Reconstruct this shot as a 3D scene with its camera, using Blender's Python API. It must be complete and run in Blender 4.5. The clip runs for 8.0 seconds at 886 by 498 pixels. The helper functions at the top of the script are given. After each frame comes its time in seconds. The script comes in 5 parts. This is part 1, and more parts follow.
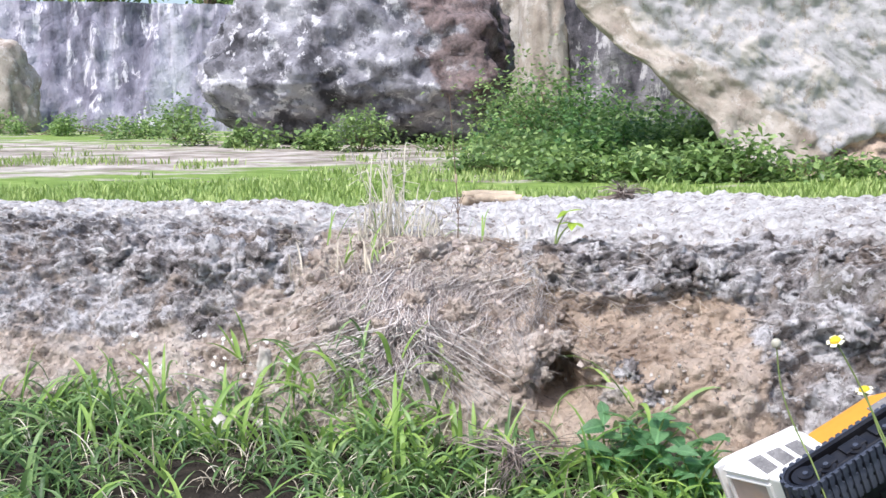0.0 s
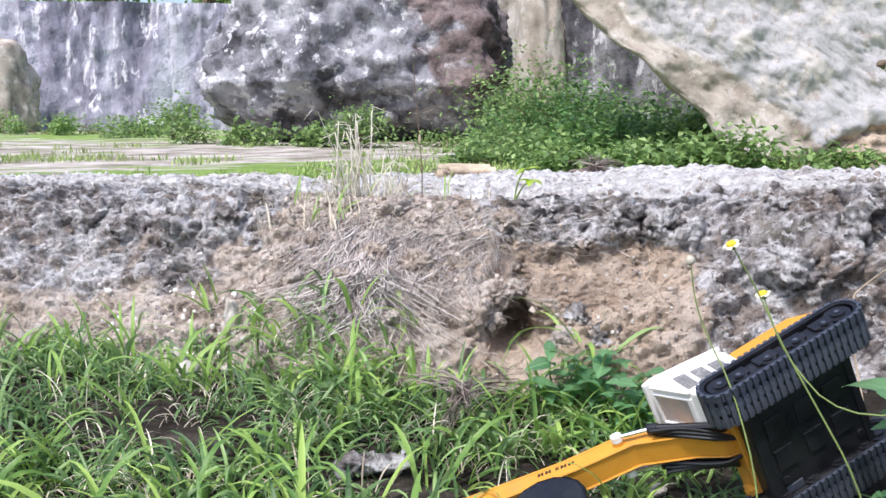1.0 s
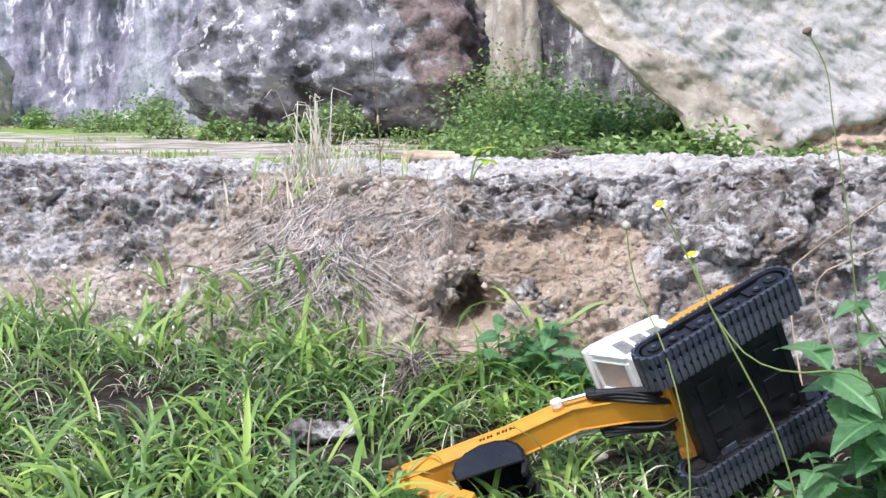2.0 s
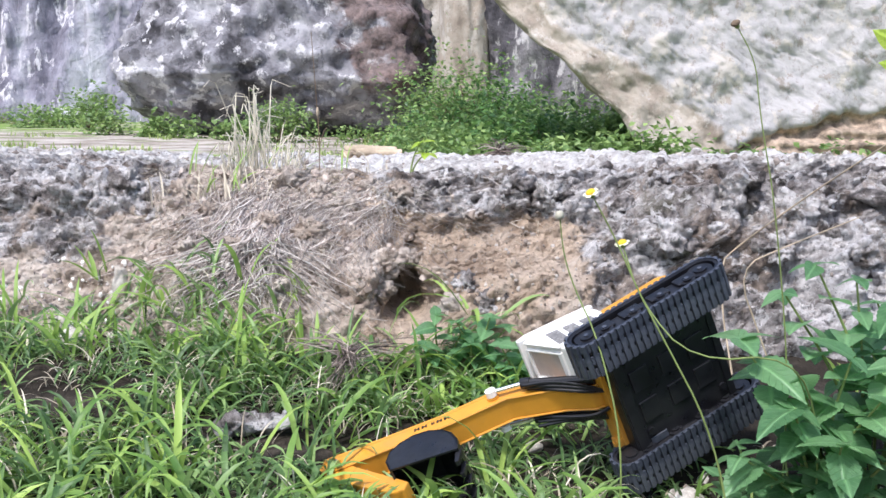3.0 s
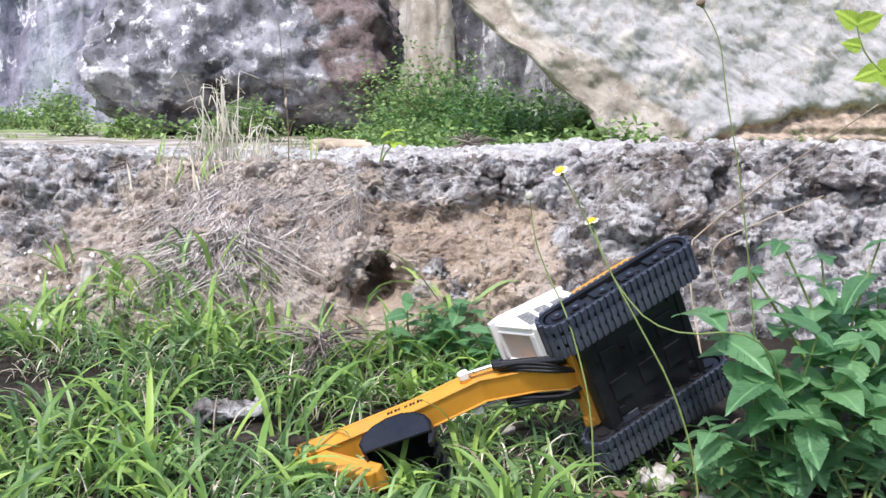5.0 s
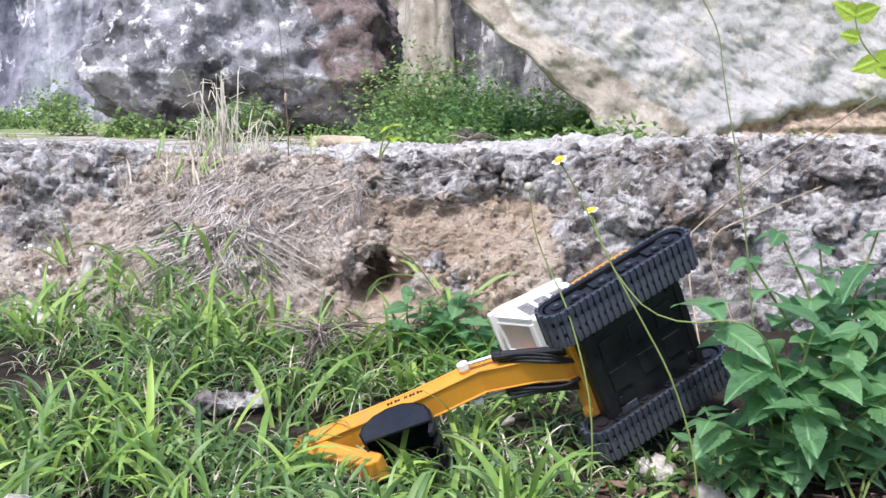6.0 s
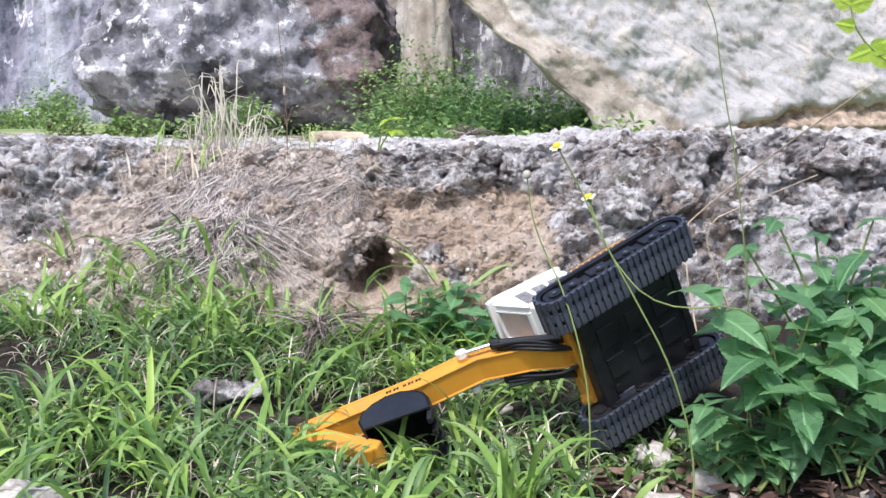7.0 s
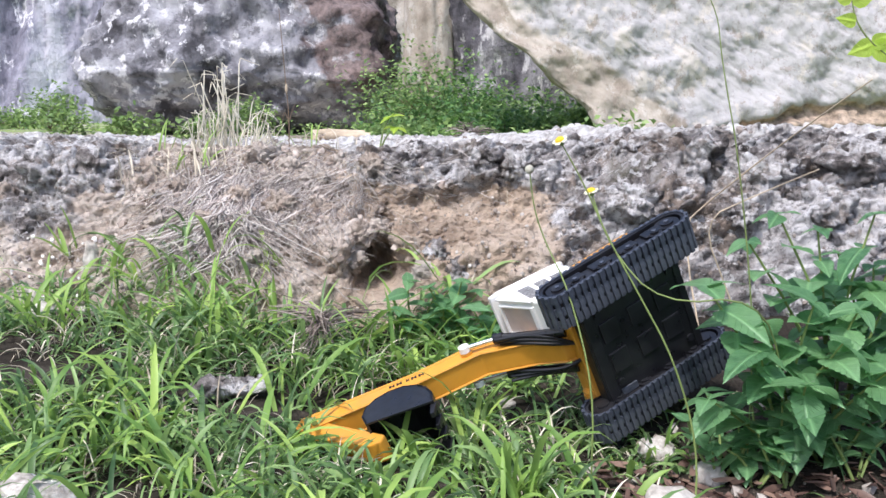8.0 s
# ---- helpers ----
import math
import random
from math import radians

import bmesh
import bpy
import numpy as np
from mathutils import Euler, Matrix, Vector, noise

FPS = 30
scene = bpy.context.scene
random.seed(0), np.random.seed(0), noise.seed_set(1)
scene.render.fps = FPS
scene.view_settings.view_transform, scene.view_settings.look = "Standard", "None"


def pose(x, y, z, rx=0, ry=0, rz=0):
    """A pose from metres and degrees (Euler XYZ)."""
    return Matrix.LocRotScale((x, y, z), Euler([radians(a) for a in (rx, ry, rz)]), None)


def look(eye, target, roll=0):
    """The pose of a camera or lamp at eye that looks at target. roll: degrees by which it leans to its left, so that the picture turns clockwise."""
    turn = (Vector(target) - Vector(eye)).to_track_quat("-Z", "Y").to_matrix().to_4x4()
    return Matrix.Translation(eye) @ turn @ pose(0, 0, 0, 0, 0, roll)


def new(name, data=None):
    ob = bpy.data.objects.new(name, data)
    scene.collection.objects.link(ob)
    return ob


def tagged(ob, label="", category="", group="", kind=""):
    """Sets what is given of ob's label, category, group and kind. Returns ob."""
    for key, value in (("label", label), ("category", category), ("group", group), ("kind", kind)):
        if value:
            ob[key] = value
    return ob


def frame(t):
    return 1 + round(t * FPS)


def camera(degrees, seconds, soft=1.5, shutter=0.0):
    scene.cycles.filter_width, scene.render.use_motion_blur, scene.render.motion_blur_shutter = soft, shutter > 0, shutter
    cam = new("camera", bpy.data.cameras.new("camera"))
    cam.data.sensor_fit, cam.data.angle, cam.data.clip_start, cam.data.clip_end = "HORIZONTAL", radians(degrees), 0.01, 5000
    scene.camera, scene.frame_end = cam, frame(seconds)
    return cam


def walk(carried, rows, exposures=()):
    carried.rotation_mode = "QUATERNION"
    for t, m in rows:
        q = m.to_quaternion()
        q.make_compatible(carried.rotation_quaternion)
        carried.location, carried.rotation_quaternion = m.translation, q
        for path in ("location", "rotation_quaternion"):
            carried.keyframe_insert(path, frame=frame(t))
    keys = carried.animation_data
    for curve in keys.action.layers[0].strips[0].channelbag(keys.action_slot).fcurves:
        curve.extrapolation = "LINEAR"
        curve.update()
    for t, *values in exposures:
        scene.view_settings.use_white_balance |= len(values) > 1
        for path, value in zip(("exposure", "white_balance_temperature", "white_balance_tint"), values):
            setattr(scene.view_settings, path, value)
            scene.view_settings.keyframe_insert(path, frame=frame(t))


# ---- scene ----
cam = camera(49.0, 8.0, soft=1.5)
METRES, EYE, TILT, LEAN, TURN = 0.27, 0.64, -8.0, 0.0, 0.0
ROWS = [
    (0.0, 0.0, 0.0, 0.0, 0.0, 0.0, 0.0),
    (0.5, 0.1192, -0.1101, -0.1645, 0.15, 0.09, 0.2),
    (1.0, 0.281, -0.2298, -0.3146, 0.07, -0.03, 0.24),
    (1.5, 0.3758, -0.3008, -0.4116, -0.22, -0.09, 0.07),
    (3.0, 0.4855, -0.2909, -0.509, -4.45, -0.09, -0.42),
    (3.5, 0.4754, -0.2846, -0.5296, -5.49, -0.1, -0.33),
    (4.0, 0.477, -0.2887, -0.5529, -5.89, -0.15, 0.02),
    (4.5, 0.4812, -0.2969, -0.5683, -6.13, -0.14, 0.15),
    (6.0, 0.4738, -0.3199, -0.6239, -6.29, -0.15, 0.26),
    (6.5, 0.4768, -0.3304, -0.6507, -6.36, -0.13, 0.23),
    (7.0, 0.4711, -0.3439, -0.6759, -6.38, -0.16, 0.31),
    (7.5, 0.4643, -0.3458, -0.6827, -6.36, -0.13, 0.38),
    (8.0, 0.4584, -0.3574, -0.6983, -6.35, -0.17, 0.41),
]
walk(cam, [(t, pose(0, 0, EYE, TILT, LEAN, TURN) @ pose(METRES * x, METRES * y, METRES * z, 90 + pitch, roll, yaw)) for t, x, y, z, yaw, pitch, roll in ROWS],
     exposures=[(0.0, 0.70, 6130, 12), (8.0, 0.70, 6130, 12)])

# ---- sky and sun: bright, hazy daylight from above and behind the camera's left ----
world = bpy.data.worlds.new("sky")
scene.world = world
world.use_nodes = True
wn, wl = world.node_tree.nodes, world.node_tree.links
sky = wn.new("ShaderNodeTexSky")
sky.sky_type, sky.sun_disc = "NISHITA", False
sky.sun_elevation, sky.sun_rotation = radians(58), radians(215)
sky.dust_density = 3.0
wl.new(sky.outputs[0], wn["Background"].inputs[0])
wn["Background"].inputs[1].default_value = 0.15
sun = new("sun", bpy.data.lights.new("sun", "SUN"))
sun.data.energy, sun.data.angle, sun.data.color = 2.5, radians(7), (1.0, 0.97, 0.93)
sun.matrix_world = look((-2.4, -3.4, 6.6), (0, 0, 0))

# ---- materials ----


class Mat:
    """A small wrapper for procedural node materials."""

    def __init__(self, name, rough=0.8, metal=0.0, spec=0.3):
        self.m = bpy.data.materials.new(name)
        self.m.use_nodes = True
        self.n, self.l = self.m.node_tree.nodes, self.m.node_tree.links
        self.b = self.n["Principled BSDF"]
        self.b.inputs["Roughness"].default_value = rough
        self.b.inputs["Metallic"].default_value = metal
        self.b.inputs["Specular IOR Level"].default_value = spec
        self.co = self.n.new("ShaderNodeTexCoord").outputs["Object"]
        self.hgt = None

    def noise(self, scale, detail=4.0, rough=0.6, stretch=None, warp=0.0):
        t = self.n.new("ShaderNodeTexNoise")
        t.inputs["Scale"].default_value, t.inputs["Detail"].default_value = scale, detail
        t.inputs["Roughness"].default_value, t.inputs["Distortion"].default_value = rough, warp
        co = self.co
        if stretch:
            mp = self.n.new("ShaderNodeMapping")
            mp.inputs["Scale"].default_value = stretch
            self.l.new(co, mp.inputs[0])
            co = mp.outputs[0]
        self.l.new(co, t.inputs["Vector"])
        return t.outputs["Fac"]

    def cells(self, scale, out="Distance", feature="F1"):
        t = self.n.new("ShaderNodeTexVoronoi")
        t.feature = feature
        t.inputs["Scale"].default_value = scale
        self.l.new(self.co, t.inputs["Vector"])
        return t.outputs[out]

    def ramp(self, fac, *stops):
        r = self.n.new("ShaderNodeValToRGB")
        els = r.color_ramp.elements
        while len(els) < len(stops):
            els.new(0.5)
        for el, (p, c) in zip(els, stops):
            el.position = p
            el.color = (c, c, c, 1) if isinstance(c, (int, float)) else (*c, 1)
        self.l.new(fac, r.inputs[0])
        return r.outputs[0]

    def mix(self, fac, a, b, how="MIX"):
        x = self.n.new("ShaderNodeMix")
        x.data_type, x.blend_type = "RGBA", how
        for k, v in ((0, fac), (6, a), (7, b)):
            if isinstance(v, tuple):
                x.inputs[k].default_value = (*v, 1)
            elif isinstance(v, (int, float)):
                x.inputs[k].default_value = v
            else:
                self.l.new(v, x.inputs[k])
        return x.outputs[2]

    def math(self, op, a, b=0.0):
        x = self.n.new("ShaderNodeMath")
        x.operation = op
        for k, v in ((0, a), (1, b)):
            if isinstance(v, (int, float)):
                x.inputs[k].default_value = v
            else:
                self.l.new(v, x.inputs[k])
        return x.outputs[0]

    def attr(self, name):
        a = self.n.new("ShaderNodeAttribute")
        a.attribute_name = name
        return a.outputs["Fac"]

    def island(self):
        return self.n.new("ShaderNodeNewGeometry").outputs["Random Per Island"]

    def random(self):
        return self.n.new("ShaderNodeObjectInfo").outputs["Random"]

    def colour(self, c):
        if isinstance(c, tuple):
            self.b.inputs["Base Color"].default_value = (*c, 1)
        else:
            self.l.new(c, self.b.inputs["Base Color"])
        return self

    def rough(self, r):
        self.l.new(r, self.b.inputs["Roughness"])
        return self

    def bump(self, h, dist, strength=1.0):
        x = self.n.new("ShaderNodeBump")
        x.inputs["Distance"].default_value, x.inputs["Strength"].default_value = dist, strength
        self.l.new(h, x.inputs["Height"])
        if self.hgt:
            self.l.new(self.hgt, x.inputs["Normal"])
        self.hgt = x.outputs[0]
        self.l.new(self.hgt, self.b.inputs["Normal"])
        return self

    def glow_through(self, c, fac):
        """Light that passes through thin leaves."""
        t = self.n.new("ShaderNodeBsdfTranslucent")
        if isinstance(c, tuple):
            t.inputs[0].default_value = (*c, 1)
        else:
            self.l.new(c, t.inputs[0])
        x = self.n.new("ShaderNodeMixShader")
        x.inputs[0].default_value = fac
        self.l.new(self.b.outputs[0], x.inputs[1])
        self.l.new(t.outputs[0], x.inputs[2])
        self.l.new(x.outputs[0], self.n["Material Output"].inputs[0])
        return self


def rock_nodes(m):
    """Pitted grey limestone with crisp white lichen, dark pits and brown earth in its seams."""
    rock = m.ramp(m.noise(26, 7, 0.68), (0.36, (0.075, 0.066, 0.062)), (0.46, (0.28, 0.25, 0.24)), (0.60, (0.52, 0.485, 0.475)))
    rock = m.mix(m.ramp(m.noise(5.5, 6, 0.66), (0.47, 0.0), (0.53, 0.85)), rock, m.ramp(m.noise(40, 6, 0.66), (0.36, (0.36, 0.335, 0.335)), (0.50, (0.82, 0.79, 0.79))))
    rock = m.mix(m.ramp(m.noise(8.5, 6, 0.7, warp=0.5), (0.53, 0.0), (0.60, 0.75)), rock, m.ramp(m.noise(50, 6, 0.7), (0.36, (0.11, 0.08, 0.062)), (0.62, (0.42, 0.335, 0.275))))
    rock = m.mix(m.ramp(m.noise(34, 7, 0.7, warp=0.4), (0.55, 0.0), (0.58, 0.7)), rock, (0.84, 0.82, 0.82))
    rock = m.mix(m.ramp(m.noise(88, 5, 0.7), (0.57, 0.0), (0.62, 0.6)), rock, (0.05, 0.045, 0.042))
    return m.mix(m.ramp(m.noise(7.3, 6, 0.7), (0.58, 0.0), (0.7, 0.45)), rock, (0.14, 0.135, 0.08))


def rock_relief(m):
    m.bump(m.noise(30, 9, 0.75), 0.022)
    m.bump(m.cells(85), 0.004)
    return m.bump(m.noise(190, 5, 0.7), 0.004).m


def bank_material():
    m = Mat("weathered_bank", 0.92, spec=0.15)
    soil = m.ramp(m.noise(12, 9, 0.72), (0.34, (0.17, 0.125, 0.10)), (0.42, (0.49, 0.395, 0.325)), (0.53, (0.70, 0.60, 0.52)), (0.68, (0.80, 0.73, 0.66)))
    soil = m.mix(m.math("MULTIPLY", m.attr("sand"), m.ramp(m.noise(5.0, 5), (0.36, 0.2), (0.56, 0.8))), soil, m.ramp(m.noise(30, 7, 0.7), (0.36, (0.42, 0.30, 0.21)), (0.56, (0.68, 0.53, 0.40))))
    soil = m.mix(m.ramp(m.noise(5.0, 7, 0.7, warp=0.4), (0.55, 0.0), (0.66, 0.45)), soil, (0.22, 0.165, 0.13))
    soil = m.mix(m.ramp(m.noise(75, 5, 0.7), (0.58, 0.0), (0.64, 0.5)), soil, (0.12, 0.09, 0.072))
    crumbs = m.ramp(m.cells(90, "Distance"), (0.16, 1.0), (0.28, 0.0))
    soil = m.mix(m.math("MULTIPLY", crumbs, m.ramp(m.noise(14, 2), (0.5, 0.0), (0.6, 0.6))), soil, (0.62, 0.56, 0.50))
    rock = rock_nodes(m)
    # pale gravel of the top, whitened further for the light falling on it
    lit_gravel = m.ramp(m.noise(22, 7, 0.7), (0.36, (0.26, 0.23, 0.21)), (0.45, (0.60, 0.56, 0.54)), (0.58, (0.84, 0.82, 0.80)))
    edge = m.math("ADD", m.attr("rock"), m.math("MULTIPLY", m.math("SUBTRACT", m.noise(11, 6), 0.5), 1.3))
    c = m.mix(m.ramp(edge, (0.42, 0.0), (0.55, 1.0)), soil, rock)
    c = m.mix(m.ramp(m.math("ADD", m.attr("top"), m.math("MULTIPLY", m.math("SUBTRACT", m.noise(9, 7), 0.5), 1.4)), (0.4, 0.0), (0.6, 1.0)), c, lit_gravel)
    m.colour(c)
    return rock_relief(m)


def rock_material():
    m = Mat("pitted_grey_limestone", 0.92, spec=0.15)
    m.colour(rock_nodes(m))
    return rock_relief(m)


def ground_material():
    m = Mat("shade_dark_soil_and_turf", 0.95, spec=0.1)
    # near soil is coloured extra dark, as the shade between grass blades
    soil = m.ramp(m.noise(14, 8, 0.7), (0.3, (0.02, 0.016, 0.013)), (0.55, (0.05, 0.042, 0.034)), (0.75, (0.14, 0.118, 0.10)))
    path = m.ramp(m.noise(0.9, 8, 0.7), (0.40, (0.22, 0.185, 0.15)), (0.60, (0.56, 0.51, 0.46)))
    turf = m.ramp(m.noise(2.2, 8, 0.75), (0.3, (0.11, 0.18, 0.04)), (0.55, (0.22, 0.32, 0.08)), (0.75, (0.36, 0.42, 0.16)))
    far = m.mix(m.ramp(m.math("ADD", m.attr("path"), m.math("MULTIPLY", m.math("SUBTRACT", m.noise(0.7, 9, 0.75, (0.35, 1, 1)), 0.5), 4.0)), (0.4, 0.0), (0.6, 1.0)), turf, path)
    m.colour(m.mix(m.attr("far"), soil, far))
    m.bump(m.noise(4.0, 8, 0.7), 0.05)
    return m.bump(m.noise(60, 6, 0.7), 0.01).m


def crag_material(name, dark, mid, pale, white, scale, streak, stain=None, second=None, relief=1.0):
    """Weathered stone in blotches and vertical streaks; masks lay a brown or a second tone over it."""
    m = Mat(name, 0.92, spec=0.12)
    way = (1, 1, streak)
    c = m.ramp(m.noise(1.1 * scale, 6, 0.62, way), (0.36, dark), (0.48, mid), (0.62, pale))
    if second:
        grey = m.ramp(m.noise(4.0 * scale, 6, 0.65, way), (0.36, tuple(0.8 * v for v in second)), (0.50, second))
        c = m.mix(m.ramp(m.math("ADD", m.attr("second"), m.math("MULTIPLY", m.math("SUBTRACT", m.noise(1.0 * scale, 5), 0.5), 1.6)), (0.40, 0.0), (0.60, 1.0)), c, grey)
    c = m.mix(m.ramp(m.noise(2.4 * scale, 7, 0.68, way), (0.55, 0.0), (0.60, 0.85)), c, white)
    c = m.mix(m.ramp(m.noise(3.1 * scale, 7, 0.7, way), (0.57, 0.0), (0.62, 0.6)), c, dark)
    c = m.mix(m.ramp(m.noise(9.0 * scale, 5, 0.66, way), (0.58, 0.0), (0.66, 0.4)), c, tuple(0.7 * v for v in dark))
    if stain:
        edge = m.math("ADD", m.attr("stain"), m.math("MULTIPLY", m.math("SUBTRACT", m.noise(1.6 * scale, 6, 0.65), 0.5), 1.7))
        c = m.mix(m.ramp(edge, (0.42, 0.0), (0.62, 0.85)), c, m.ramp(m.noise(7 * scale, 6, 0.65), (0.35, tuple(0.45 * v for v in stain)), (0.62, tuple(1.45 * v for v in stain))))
    m.colour(c)
    m.bump(m.noise(3.0 * scale, 9, 0.62), 0.12 * relief / scale)
    return m.bump(m.noise(15 * scale, 6, 0.7), 0.035 * relief / scale).m


def blade_material(name, dark, mid, light, through_fac=0.4):
    m = Mat(name, 0.45, spec=0.35)
    c = m.ramp(m.island(), (0.0, dark), (0.5, mid), (0.85, light), (1.0, tuple(1.15 * v for v in light)))
    c = m.mix(m.ramp(m.noise(40, 3), (0.4, 0.0), (0.75, 0.35)), c, light)
    m.colour(c)
    return m.glow_through(m.mix(0.4, c, tuple(min(1, 1.9 * v) for v in light)), through_fac).m


def leaf_material(name, dark, light):
    """A leaf with a pale midrib and side veins, in the leaf's own length and width."""
    m = Mat(name, 0.36, spec=0.5)
    c = m.ramp(m.random(), (0.0, dark), (1.0, light))
    c = m.mix(m.ramp(m.noise(90, 4), (0.4, 0.0), (0.7, 0.3)), c, tuple(1.4 * v for v in light))
    sep = m.n.new("ShaderNodeSeparateXYZ")
    m.l.new(m.co, sep.inputs[0])
    off = m.math("ABSOLUTE", sep.outputs[1])
    side = m.math("ABSOLUTE", m.math("SUBTRACT", m.math("FRACT", m.math("MULTIPLY", m.math("SUBTRACT", sep.outputs[0], m.math("MULTIPLY", off, 0.8)), 105.0)), 0.5))
    vein = m.math("MAXIMUM", m.ramp(off, (0.0004, 1.0), (0.0012, 0.0)), m.ramp(side, (0.0, 0.6), (0.09, 0.0)))
    m.colour(m.mix(m.math("MULTIPLY", vein, 0.55), c, tuple(min(1, 1.9 * v) for v in light)))
    m.bump(vein, 0.0012)
    m.bump(m.noise(160, 4), 0.0012)
    return m.glow_through(tuple(min(1, 2.0 * v) for v in light), 0.35).m


def plain(name, c, rough=0.5, metal=0.0, var=0.15, scale=60, bump=0.0, spec=0.4, dirt=None):
    m = Mat(name, rough, metal, spec)
    col = m.ramp(m.noise(scale, 5), (0.3, tuple(v * (1 - var) for v in c)), (0.7, tuple(min(1, v * (1 + var)) for v in c)))
    if dirt:
        col = m.mix(m.ramp(m.noise(scale * 0.35, 7, 0.7), (0.5, 0.0), (0.68, 0.55)), col, dirt)
    m.colour(col)
    m.rough(m.ramp(m.noise(scale * 1.7, 4), (0.3, max(0.05, rough - 0.12)), (0.7, min(1, rough + 0.15))))
    if bump:
        m.bump(m.noise(scale * 3, 5), bump)
    return m.m


def stone_material():
    m = Mat("pale_limestone", 0.92, spec=0.15)
    c = m.ramp(m.noise(40, 8, 0.7), (0.3, (0.14, 0.12, 0.10)), (0.48, (0.48, 0.44, 0.40)), (0.64, (0.80, 0.78, 0.75)))
    m.colour(m.mix(m.ramp(m.random(), (0.0, 0.0), (1.0, 0.6)), c, (0.62, 0.55, 0.47)))
    return m.bump(m.noise(120, 6, 0.7), 0.004).m


BANK, ROCK, GROUND, STONE = bank_material(), rock_material(), ground_material(), stone_material()
CLIFF = crag_material("grey_streaked_cliff", (0.13, 0.125, 0.165), (0.31, 0.30, 0.365), (0.53, 0.52, 0.58), (0.78, 0.76, 0.80), 0.5, 0.2)
BOULDER = crag_material("grey_lichened_limestone", (0.06, 0.058, 0.065), (0.235, 0.23, 0.255), (0.42, 0.415, 0.445), (0.66, 0.65, 0.67), 0.8, 0.8, (0.165, 0.12, 0.11), relief=0.7)
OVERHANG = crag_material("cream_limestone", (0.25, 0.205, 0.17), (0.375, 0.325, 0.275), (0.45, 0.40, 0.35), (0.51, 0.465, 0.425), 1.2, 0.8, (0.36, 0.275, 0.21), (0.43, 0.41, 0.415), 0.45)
MIDROCK = crag_material("dark_grey_limestone", (0.05, 0.048, 0.055), (0.14, 0.13, 0.145), (0.29, 0.275, 0.29), (0.52, 0.50, 0.50), 1.3, 0.35)
GRASS = blade_material("fresh_grass", (0.032, 0.075, 0.028), (0.10, 0.19, 0.062), (0.26, 0.38, 0.14), 0.27)
TALL = blade_material("bright_grass", (0.09, 0.19, 0.045), (0.19, 0.33, 0.075), (0.38, 0.52, 0.13), 0.34)
FIELD = blade_material("field_grass", (0.15, 0.23, 0.06), (0.24, 0.34, 0.09), (0.38, 0.46, 0.16), 0.2)
STRAW = blade_material("dry_straw", (0.22, 0.17, 0.12), (0.48, 0.41, 0.31), (0.75, 0.69, 0.55), 0.15)
PALE_STRAW = blade_material("bleached_straw", (0.50, 0.44, 0.33), (0.68, 0.62, 0.50), (0.82, 0.78, 0.66), 0.1)
ROOT = blade_material("grey_brown_roots", (0.19, 0.15, 0.135), (0.43, 0.37, 0.34), (0.68, 0.63, 0.59), 0.0)
WEED_ROOT = blade_material("dry_brown_roots", (0.08, 0.058, 0.05), (0.22, 0.17, 0.15), (0.42, 0.36, 0.32), 0.0)
LEAF = leaf_material("soft_green_leaf", (0.05, 0.14, 0.06), (0.165, 0.31, 0.14))
LEAF_Y = leaf_material("yellow_green_leaf", (0.26, 0.38, 0.04), (0.34, 0.46, 0.06))
SHRUB = blade_material("shrub_leaves", (0.05, 0.105, 0.035), (0.14, 0.235, 0.075), (0.29, 0.40, 0.14), 0.28)
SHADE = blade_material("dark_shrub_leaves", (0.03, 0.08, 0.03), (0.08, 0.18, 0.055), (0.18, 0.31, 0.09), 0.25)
STEM = plain("green_stem", (0.20, 0.26, 0.08), 0.55)
TWIG = plain("brown_twig", (0.17, 0.12, 0.08), 0.8, bump=0.002)
LITTER = blade_material("leaf_litter", (0.045, 0.027, 0.024), (0.11, 0.062, 0.05), (0.24, 0.155, 0.12), 0.05)
YELLOW = plain("yellow_plastic", (0.60, 0.27, 0.028), 0.42, var=0.08, scale=30, spec=0.45, dirt=(0.42, 0.23, 0.07))
WHITE = plain("white_plastic", (0.80, 0.79, 0.77), 0.4, var=0.04, scale=25, spec=0.5, dirt=(0.66, 0.62, 0.56))
BLACK = plain("black_plastic", (0.008, 0.008, 0.011), 0.36, var=0.3, scale=40, spec=0.5, dirt=(0.03, 0.029, 0.030))
RUBBER = plain("grey_black_rubber", (0.048, 0.056, 0.078), 0.5, var=0.35, scale=55, bump=0.0008, dirt=(0.115, 0.118, 0.13))
CHROME = plain("bright_metal", (0.75, 0.75, 0.76), 0.28, 1.0, var=0.05)
PANE = plain("smoky_window", (0.55, 0.48, 0.44), 0.15, var=0.2, scale=12, spec=0.6)
SLOT = plain("grey_tinted_window", (0.20, 0.19, 0.18), 0.25, var=0.2, spec=0.6)
INK = plain("dark_print", (0.02, 0.016, 0.014), 0.5)
PETAL = plain("cream_petal", (0.80, 0.76, 0.56), 0.6)
POLLEN = plain("yellow_flower_centre", (0.75, 0.52, 0.03), 0.7, scale=400, bump=0.001)
LOG = plain("pale_dead_wood", (0.46, 0.37, 0.27), 0.85, var=0.35, scale=25, bump=0.004)

# ---- helpers of this scene ----
from mathutils.bvhtree import BVHTree


